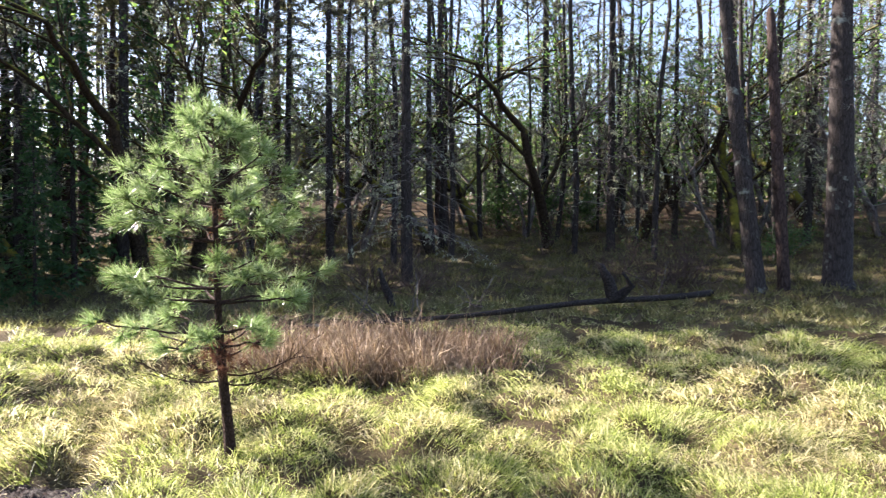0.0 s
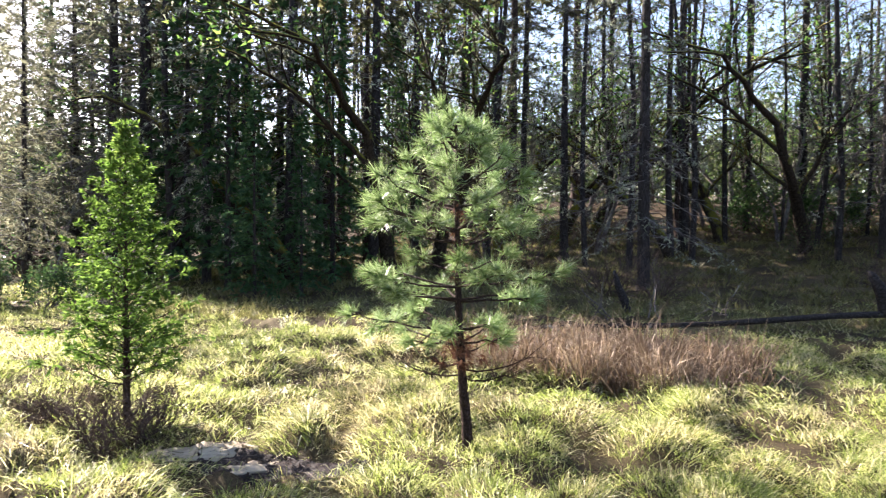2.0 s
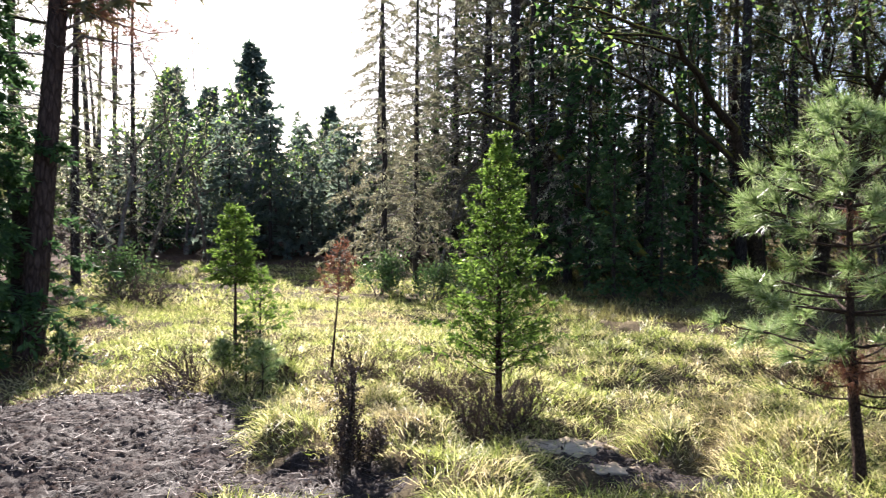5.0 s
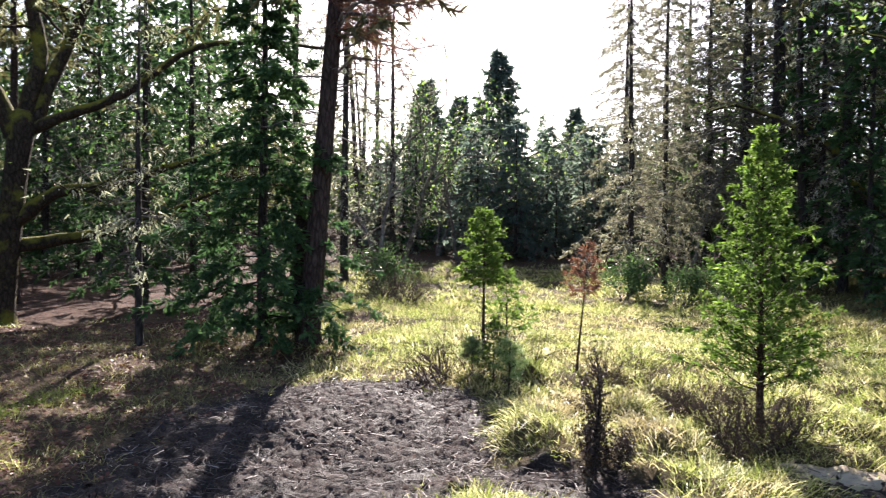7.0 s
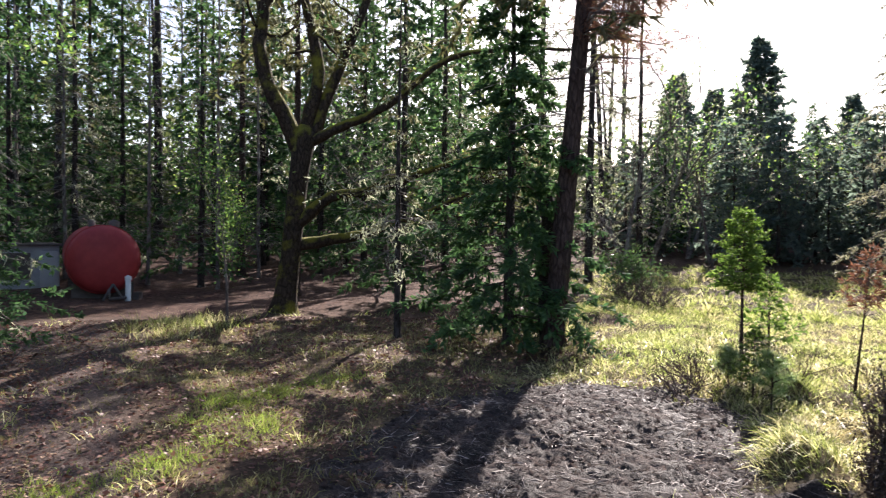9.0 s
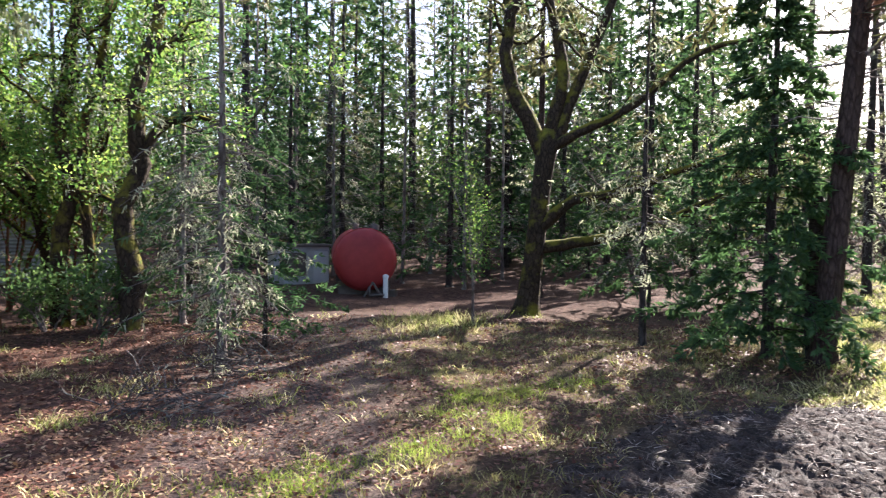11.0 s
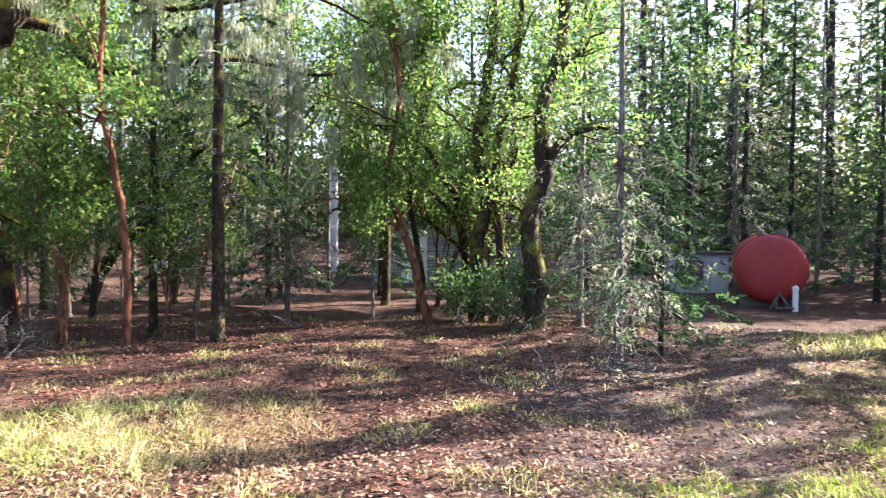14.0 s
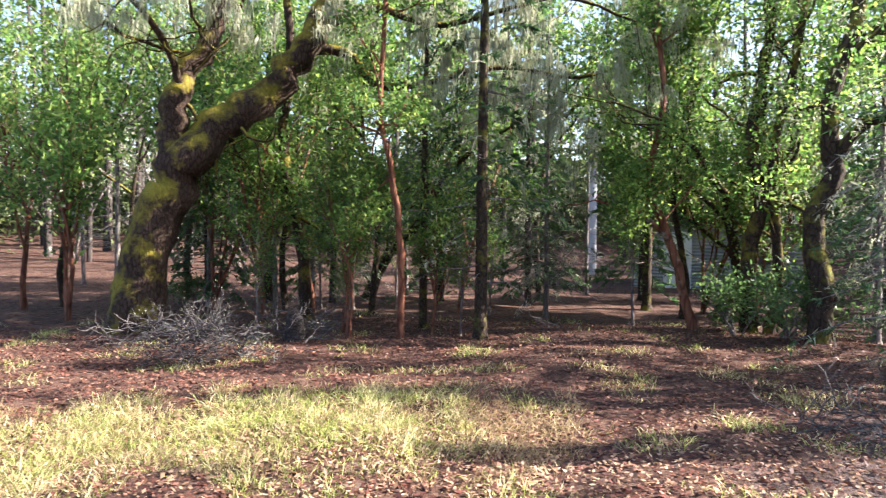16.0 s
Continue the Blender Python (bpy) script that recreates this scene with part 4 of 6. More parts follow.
stand(thin_pole, [(141.5 + 2.35 * k + 1.4 * math.sin(k * 5.1), 17 + 9 * (0.5 + 0.5 * math.sin(k * 2.7)), 0.8 + 0.35 * math.cos(k * 1.9) ** 2, k * 67) for k in range(23) if k % 2]
      + [(98.5, 27, 1.0, 10), (101.5, 23, 0.95, 60), (104.2, 29, 1.1, 100), (106.4, 25.5, 1.0, 150), (108.8, 31, 1.15, 200), (111.8, 27, 1.05, 250), (114.6, 30, 1.1, 300), (117.5, 26, 1.0, 340)])
stand(shrub, [(128.7, 14.9, 1.0, 0), (131.7, 15.1, 0.9, 90), (-8.8, 31.7, 1.3, 20), (-5.4, 32.2, 1.5, 50), (-11.8, 32.7, 1.2, 70), (51.1, 21, 0.9, 200), (47.2, 19.4, 0.8, 250),
              (43.7, 20, 0.9, 280), (70.8, 22.5, 1.0, 300), (77.6, 15.4, 0.6, 320), (-25.6, 26.6, 0.9, 60), (172.2, 19.4, 0.6, 190)])
stand(twiggy, [(58.5, 10.0, 0.95, 0), (64.4, 9.9, 1.15, 50), (65.8, 9.4, 0.9, 20), (44.2, 7.8, 0.85, 100), (41.2, 7.5, 0.75, 200), (47.0, 8.6, 0.8, 300), (42.4, 7.4, 0.8, 30), (39.9, 7.6, 0.85, 80), (41.6, 7.75, 0.9, 150), (43.0, 7.6, 0.95, 250), (45.4, 8.1, 0.8, 330), (50.2, 9.6, 0.9, 130), (52.4, 9.9, 0.8, 260),
               (5.4, 20.4, 2.2, 20), (2.0, 19.9, 1.9, 70), (-16.5, 21.5, 2.2, 120), (-18.4, 22, 2.0, 10), (70.0, 20.4, 1.6, 170), (68.0, 19.4, 1.4, 220), (-13.5, 23, 1.6, 270)])



bramble = broadleaf("bramble_bush", "tangled leafless brown undergrowth at the wood's edge", "shrub", 11, 0.02, 1.0, 2, M_BROWNTWIG, M_WOODS, 1, (0.1, 0.05), 0.12, wobble=0.28, lift=0.22, splits=(3, 5), spread=1.0, share=0.3,
                    group="undergrowth")
stand(bramble, [(-35 + 2.4 * k + 0.9 * math.sin(k * 4.1), 24.5 + 8 * (0.5 + 0.5 * math.sin(k * 2.6)), 0.8 + 0.75 * math.sin(k * 1.7) ** 2, k * 49) for k in range(27) if k % 2])


# ---- nearer single trees ----
def leaning_pines():
    a = conifer("leaning_pine", "leaning pine with a bare dark trunk", "tree", 16, 0.26, 9, 2.4, 36, M_CONIFER, M_BARK, (0.36, 0.1), 9, 5, dead=18, dead_low=4, dead_reach=1.4, lean=(-0.12, 0), side=0.7)
    a.matrix_basis = turned(spot(-23.4, 20.97), -23.8)
    b = thing("broken_snag", spot(-25.2, 21.48), "thin dead trunk broken off at the top", "tree")
    g = Geo()
    g.tube([[0, 0, -0.2], [0, 0, 0.1], [-0.12, 0, 2], [-0.3, 0, 4.5], [-0.48, 0, 7.3], [-0.5, 0, 7.5]], [0.2, 0.17, 0.15, 0.14, 0.12, 0.06], 9, 0.06)
    part("trunk", g, M_PONDEROSA, b)
    c = conifer("large_pine", "large dark pine trunk with dead branch stubs", "tree", 22, 0.38, 10, 3, 36, M_CONIFER, M_BARK, (0.4, 0.1), 9, 5, dead=26, dead_low=3.5, dead_reach=2.0, side=0.8)
    c.matrix_basis = turned(spot(-28.5, 22.29), 0)
    e = conifer("red_pine", "pine with a reddish-brown trunk", "tree", 22, 0.34, 10, 3, 36, M_CONIFER, M_REDBARK, (0.4, 0.1), 9, 5, dead=26, dead_low=3.5, dead_reach=2.0, side=0.8)
    e.matrix_basis = turned(spot(-32.7, 25.04), 0)


def edge_trees():
    big = conifer("drooping_fir", "large old fir with drooping brown-green branches", "tree", 20, 0.32, 2.6, 4.4, 150, M_DROOP, M_BARK, (0.2, 0.036), 30, 10, 0.25, 0.55, dead=30, dead_low=1.5, dead_reach=3.0,
                  lichen=0.5, side=1.0, thick=0.04, taper=0.6)
    big.matrix_basis = turned(spot(42.7, 29.11), 10, 0.88)
    for az, d, sc, rz in ((45.2, 32.2, 0.82, 120), (48.2, 35.7, 0.85, 220), (51.1, 39.8, 0.85, 310)):
        copy_thing(big, turned(spot(az, d), rz, sc))
    thin = conifer("slender_pine", "slender pine with light drooping foliage at the meadow's edge", "tree", 13, 0.11, 1.2, 2.0, 110, M_DROOP, M_BARK, (0.13, 0.03), 17, 10, 0.0, 0.4, dead=20, dead_low=1, dead_reach=1,
                   lichen=0.6, side=0.6, thick=0.018)
    thin.matrix_basis = turned(spot(50.6, 22.29), 60)
    copy_thing(thin, turned(spot(48.2, 24.53), 140, 0.9))
    pond = conifer("ponderosa_pine", "tall ponderosa pine leaning slightly at the wood's edge", "tree", 19, 0.195, 5.2, 3.0, 54, M_CONIFER, M_PONDEROSA, (0.3, 0.05), 14, 8, 0.15, 0.25, dead=26, dead_low=3.6,
                   dead_reach=2.2, lean=(0.075, 0.03), side=0.7, lichen=0.2, bend=0.04, near=True)
    pond.matrix_basis = turned(spot(75.6, 12.42), 76.4)
    for k in range(20):
        limb, dry = Geo(), Geo()
        x, z = np.random.uniform(0.9, 2.8), np.random.uniform(4.5, 6.4)
        y = np.random.uniform(-0.8, 0.8)
        pts = np.array([[0.075 * z, 0.2, z - 0.2], [x * 0.4, y * 0.4, z + 0.1], [x * 0.75, y * 0.8, z], [x, y, z + 0.15]])
        limb.tube(pts, [0.03, 0.022, 0.014, 0.006], 5)
        for _ in range(16):
            u = np.random.uniform(1.0, 3.0)
            q = pts[int(min(u, 2.99))] + (pts[int(min(u, 2.99)) + 1] - pts[int(min(u, 2.99))]) * (u % 1) + np.random.normal(0, 0.16, 3)
            m = 60
            dry.needles(q[None] + np.random.normal(0, 0.05, (m, 3)), np.random.normal(0, 0.7, (m, 3)) + [0.3, 0, -0.1], np.random.uniform(0.08, 0.17, m), 0.007)
        one = part("dead_branch", limb, M_TWIG, pond)
        part("foliage", dry, M_DEADNEEDLE, one, "withered reddish needles")
    snag = thing("broken_snag", spot(76.1, 13.03), "blackened broken snag beside the ponderosa pine", "tree")
    g = Geo()
    g.tube([[0, 0, -0.2], [0, 0, 0.1], [0.04, 0, 1], [0.06, 0, 2.2], [0.08, 0, 2.45], [0.1, 0, 2.6]], [0.2, 0.17, 0.14, 0.13, 0.09, 0.03], 9, 0.12)
    part("trunk", g, M_LOG, snag)
    fir = conifer("young_fir", "young fir with dark drooping sprays at the wood's edge", "tree", 8.2, 0.1, 0.35, 2.1, 140, M_FIR, M_BARK, (0.14, 0.05), 26, 12, 0.05, 0.35, dead=14, dead_low=0.3, dead_reach=1.0,
                  side=0.5, thick=0.015, taper=1.05, near=True)
    fir.matrix_basis = turned(spot(79.1, 12.73), 30)
    slim = conifer("slim_sapling", "thin lichen-hung conifer sapling with sparse twigs", "tree", 6.5, 0.07, 2.2, 0.8, 30, M_CONIFER, M_BARK, (0.1, 0.03), 8, 5, 0.0, 0.3, dead=40, dead_low=1.0, dead_reach=0.9,
                   lichen=0.5, side=0.3, thick=0.01)
    slim.matrix_basis = turned(spot(87.8, 12.73), 0)
    leafy = broadleaf("leafy_sapling", "slender leafy sapling on the forest floor", "tree", 1, 0.045, 2.2, 2, M_TWIG, M_BROAD, 16, (0.055, 0.03), 0.16, 0, 0.08, 0.5, (5, 7), 0.05, 1.0)
    leafy.matrix_basis = turned(spot(100.7, 15.47), 0)
    for k in range(16):
        if k in (1, 2) or 8 < k < 14:
            continue
        copy_thing(leafy, turned(spot(139 + 3.6 * k + math.sin(k * 4.3), 13.6 + 4.5 * (0.5 + 0.5 * math.sin(k * 2.9))), k * 53, 0.55 + 0.5 * math.cos(k * 1.3) ** 2))
    hung = conifer("lichen_hung_fir", "slim fir hung with lichen above leaf litter", "tree", 9, 0.075, 0.9, 1.5, 80, M_FIR, M_TWIG, (0.1, 0.026), 13, 6, 0.0, 0.35, dead=80, dead_low=0.5, dead_reach=1.5,
                   lichen=0.3, side=0.4, thick=0.014)
    hung.matrix_basis = turned(spot(120, 10.64), 50)
    for az, d, sc, rz in ((145.7, 16.9, 0.9, 10), (160.9, 17.9, 0.85, 90), (122.9, 15.4, 1.0, 200)):
        copy_thing(hung, turned(spot(az, d), rz, sc))
    low = conifer("young_fir", "low young fir with spreading green boughs", "tree", 3.6, 0.05, 0.3, 1.5, 60, M_FIR, M_BARK, (0.11, 0.04), 16, 8, 0.1, 0.25, side=0.4, thick=0.012)
    low.matrix_basis = turned(spot(116.9, 12.62), 10)
    dark = conifer("dark_fir", "dark fir trunk with thin green boughs", "tree", 14, 0.13, 2.5, 1.6, 60, M_FIR, M_MOSSY, (0.14, 0.05), 14, 6, 0.05, 0.3, dead=30, dead_low=0.8, dead_reach=1.8, lichen=0.3, side=0.5,
                   thick=0.014)
    dark.matrix_basis = turned(spot(150.8, 13.85), 0)
    copy_thing(dark, turned(spot(138.1, 19.34), 100, 0.95))
    copy_thing(dark, turned(spot(155.3, 14.56), 200, 0.7))


leaning_pines()
edge_trees()


def mossy_oak():
    tree = thing("mossy_oak", spot(96.5, 17.1), "large old oak with crooked moss-covered limbs", "tree")
    tree.rotation_euler = (0, 0, radians(97.6))
    wood, hair, crown, tips = Geo(), Geo(), Geo(), []
    wood.tube([[-0.05, 0, -0.3], [-0.05, 0, 0.0], [0.0, 0, 0.35], [0.1, 0, 1.2], [0.2, 0, 2.2], [0.3, 0, 3.2], [0.4, 0, 4.0], [0.45, 0, 4.3]], [0.46, 0.36, 0.28, 0.235, 0.225, 0.22, 0.27, 0.15], 14, 0.05)
    part("trunk", wood, M_MOSSY, tree)
    limbs = [([[0.3, 0, 3.8], [-0.4, 0.1, 5.3], [-0.53, 0.2, 6.8], [-0.2, 0.3, 7.8], [0.1, 0.4, 10.5]], 0.2, 0.09),
             ([[0.35, 0, 3.9], [0.75, 0.1, 5.6], [0.4, 0.2, 7.4], [0.5, 0.5, 10]], 0.18, 0.07),
             ([[0.5, 0, 3.9], [1.2, 0.2, 5.6], [1.9, 0.3, 7.4], [2.8, 0.6, 10]], 0.16, 0.06),
             ([[0.5, 0, 3.9], [1.3, -0.2, 4.3], [2.3, -0.3, 4.8], [3.8, -0.3, 6.0], [5.6, 0, 6.4], [7.5, 0.3, 6.6]], 0.13, 0.03),
             ([[0.2, 0, 2.0], [1.0, -0.2, 2.65], [2.2, -0.3, 2.9], [4.0, 0, 3.6], [5.4, 0.2, 3.8]], 0.16, 0.04),
             ([[0.15, 0, 1.55], [1.4, 0.3, 1.73], [2.5, 0.5, 2.0], [3.8, 0.6, 2.5], [5.0, 0.6, 3.2]], 0.15, 0.04)]
    for pts, r0, r1 in limbs:
        g = Geo()
        limb_path(g, pts, r0, r1, tips, 7, 1.4, 2)
        part("limb", g, M_MOSSY, tree, "moss-covered crooked limb")
    hang_lichen(tips, hair, 5, 0.25, 0.02, 0.3)
    clad(tips, crown, 1, 0.1, 0.05, 0.1, 0.4, 0.3)
    # Extra leaves above the view, added to shade the ground below the oak.
    clad([t for t in tips if t[0][2] > 8.4], crown, 3, 0.11, 0.06, 0.2)
    tagged(part("lichen", hair, M_LICHEN, tree, "pale hanging lichen"), kind="stuff")
    tagged(part("foliage", crown, M_BROAD, tree), kind="stuff")


def leaning_oak():
    tree = thing("leaning_oak", spot(176.9, 14.66), "leaning mossy oak with a forked trunk draped in lichen", "tree")
    tree.rotation_euler = (0, 0, radians(179.2))
    wood, hair, crown, tips = Geo(), Geo(), Geo(), []
    limb_path(wood, [[-0.05, 0, -0.3], [0.05, 0, 0.4], [0.4, 0, 1.8], [0.8, 0, 3.1], [1.5, -0.1, 3.8], [2.3, -0.2, 4.4], [3.0, -0.2, 5.3], [3.6, -0.2, 6.3], [4.6, 0, 8]], 0.54, 0.2, tips, 3, 1.4, 2, 16)
    part("trunk", wood, M_MOSSIER, tree)
    for pts, r0, r1, k in (([[0.7, 0, 3.0], [0.75, 0.1, 4.0], [0.9, 0.1, 4.8], [1.5, 0.2, 5.9], [2.0, 0.3, 8]], 0.31, 0.15, 6),
                           ([[3.1, -0.2, 5.5], [3.9, -0.5, 5.5], [4.5, -0.8, 4.85], [5.5, -1.0, 4.95], [7.0, -1.2, 5.4], [8.6, -1.9, 5.2], [10.4, -1.7, 5.9]], 0.12, 0.012, 16),
                           ([[3.2, -0.2, 5.7], [4.2, -1.0, 6.3], [5.6, -1.5, 6.0], [7.4, -2.7, 6.5], [9.0, -3.2, 6.1]], 0.1, 0.012, 14),
                           ([[0.85, 0, 4.6], [0.5, -0.3, 5.4], [-0.3, -0.5, 6.3], [-1.2, -0.6, 7.4]], 0.08, 0.03, 10)):
        g = Geo()
        limb_path(g, pts, r0, max(r1, 0.02), tips, k, 1.6, 2)
        part("limb", g, M_MOSSIER, tree, "moss-covered crooked limb")
    high = [t for t in tips if t[0][0] > 3.0 or t[0][2] > 5.6]
    drape(high, hair, 0.6, 14, 0.7, 0.015)
    hang_lichen(high, hair, 4, 0.25, 0.012, 0.5)
    clad([t for t in tips if t[0][0] > 4.5], crown, 1, 0.1, 0.05, 0.1, 0.4, 0.15)
    tagged(part("lichen", hair, M_LICHEN, tree, "pale hanging lichen"), kind="stuff")
    tagged(part("foliage", crown, M_BROAD, tree), kind="stuff")


def drawn_tree(name, label, az, d, stems, bark, leaves, per, leaf, lichen=0.0, twigs=9, twig_len=1.5):
    """A tree whose stems follow drawn lines; x to the viewer's right, z up."""
    tree = thing(name, spot(az, d), label, "tree")
    tree.rotation_euler = (0, 0, radians(az))
    tips, fine = [], Geo()
    for pts, r0, r1 in stems:
        g = Geo()
        limb_path(g, pts, r0, r1, tips, twigs, twig_len, 2, 10, 0.3, fine)
        part("trunk", g, bark, tree)
    tagged(part("branchwork", fine, bark, tree), kind="stuff")
    crown, hair = Geo(), Geo()
    clad(tips, crown, per * 2, *leaf, 0.15, 0.4, 0.45)
    tagged(part("crown", crown, leaves, tree), kind="stuff")
    if lichen:
        hang_lichen(tips, hair, 8, 0.25, 0.018, lichen)
        tagged(part("lichen", hair, M_LICHEN, tree, "pale hanging lichen"), kind="stuff")


drawn_tree("twisted_oak", "dark twisted oak with moss and an arching limb", 126.5, 14.6,
           [([[0, 0, -0.2], [0.05, 0, 0.8], [-0.1, 0, 2.0], [0.15, 0, 3.0], [0.1, 0, 4.2], [0.5, 0.1, 6.0], [0.3, 0.2, 8.5]], 0.24, 0.1),
            ([[0.12, 0, 2.9], [0.5, -0.1, 3.7], [1.2, -0.2, 3.95], [2.0, -0.2, 3.7]], 0.12, 0.03)], M_MOSSY, M_BROAD, 5, (0.1, 0.05), 0.25, 8)
drawn_tree("twisted_oak", "slim dark oak with mossy bark among leaves", 130.8, 16,
           [([[0, 0, -0.2], [-0.1, 0, 1.2], [0.1, 0, 2.6], [-0.05, 0, 4.2], [0.25, 0, 6.2], [0.1, 0, 9.0]], 0.19, 0.08),
            ([[0.3, 0, -0.2], [0.5, 0, 1.4], [0.35, 0, 3.4], [0.8, 0, 6.0], [1.0, 0, 8.5]], 0.12, 0.06)], M_MOSSIER, M_BROAD, 7, (0.1, 0.05), 0.15, 9)
drawn_tree("leaning_madrone", "leaning madrone with bare orange-brown trunk", 134.6, 15.5,
           [([[0, 0, -0.15], [-0.2, 0, 0.6], [-0.55, 0, 1.9], [-0.95, 0, 3.0], [-0.7, 0, 4.6], [-0.9, 0, 6.8]], 0.11, 0.05),
            ([[-0.55, 0, 1.85], [-1.2, -0.2, 2.4], [-2.0, -0.3, 2.6]], 0.06, 0.025)], M_MADRONE, M_BROAD, 9, (0.11, 0.05), 0.0, 9, 1.2)
drawn_tree("madrone", "slender sinuous madrone with peeling orange bark", 157.1, 13.2,
           [([[0, 0, -0.15], [0.02, 0, 1.0], [-0.05, 0, 2.1], [-0.22, 0, 3.2], [-0.4, 0, 4.2], [-0.3, 0, 6.5]], 0.075, 0.04)], M_MADRONE, M_BROAD, 10, (0.1, 0.05), 0.0, 12, 1.1)
drawn_tree("mossy_tree", "dark oak stem with bright yellow-green moss", 164.3, 16,
           [([[0, 0, -0.15], [-0.1, 0, 1.2], [-0.35, 0, 2.6], [-0.55, 0, 3.8], [-0.4, 0, 5.6], [-0.6, 0, 8]], 0.15, 0.07)], M_MOSSIER, M_BROAD, 5, (0.1, 0.05), 0.1, 8, 1.2)
drawn_tree("mossy_tree", "straight stem coated with yellow moss", 167.3, 18.9,
           [([[0, 0, -0.15], [0.05, 0, 2.0], [-0.05, 0, 4.2], [0.1, 0, 8]], 0.16, 0.08)], M_MOSSIER, M_BROAD, 8, (0.12, 0.06), 0.1, 10, 1.5)


def pine_seedling(az, d, h):
    tree = thing("pine_seedling", spot(az, d), "small pine seedling with long blue-green needles", "tree", "pine seedlings")
    stem, tuft = Geo(), Geo()
    stem.tube([[0, 0, -0.05], [0.01, 0, h * 0.5], [0, 0.01, h]], [0.014, 0.011, 0.006], 6)
    for k in range(11):
        a, z = k * 2.4, h * (0.25 + 0.7 * k / 10)
        L = h * 0.42 * (1.05 - z / h * 0.7)
        e = np.array([math.cos(a) * L, math.sin(a) * L, z + L * 0.45])
        stem.tube([[0, 0, z], e * [0.5, 0.5, 1] - [0, 0, L * 0.15], e], [0.007, 0.006, 0.004], 4)
        for f in (0.6, 1.0):
            m = 90
            q = np.array([0, 0, z]) * (1 - f) + e * f
            dd = unit(e - [0, 0, z])
            tuft.needles(np.repeat(q[None], m, 0) - dd * np.random.uniform(0, 0.06, m)[:, None], dd * np.random.uniform(0.1, 1.1, m)[:, None] + np.random.normal(0, 0.5, (m, 3)), np.random.uniform(0.1, 0.16, m), 0.005)
    part("stem", stem, M_YOUNGBARK, tree)
    part("needles", tuft, M_PINE, tree)


pine_seedling(59.9, 8.96, 0.62)
pine_seedling(62.8, 9.57, 0.42)

mossy_oak()
leaning_oak()


# ---- built things ----
M_REDPAINT = plain_material("faded_red_paint", (0.28, 0.022, 0.025), (0.4, 0.04, 0.04), 0.6, 5.0)
M_GREYMETAL = plain_material("galvanised_metal", (0.28, 0.3, 0.32), (0.42, 0.44, 0.46), 0.5, 7.0, 0.3)
M_DARKWOOD = plain_material("weathered_timber", (0.05, 0.04, 0.035), (0.12, 0.1, 0.09), 0.8, 9.0)
M_WHITE = plain_material("white_plastic", (0.6, 0.62, 0.62), (0.75, 0.77, 0.77), 0.5, 4.0)
M_POLE = plain_material("grey_pole", (0.4, 0.41, 0.43), (0.48, 0.49, 0.51), 0.8, 6.0)
M_STONE = plain_material("pale_stone", (0.28, 0.22, 0.15), (0.46, 0.38, 0.27), 0.9, 9.0, bump=0.6)


def box(w, d, h, x=0, y=0, z=0, bevel=0.01):
    bm = bmesh.new()
    bmesh.ops.create_cube(bm, size=1, matrix=Matrix.Translation((x, y, z + h / 2)) @ Matrix.Diagonal((w, d, h, 1)))
    if bevel:
        bmesh.ops.bevel(bm, geom=bm.edges[:], offset=bevel, segments=2, affect="EDGES")
    return bm


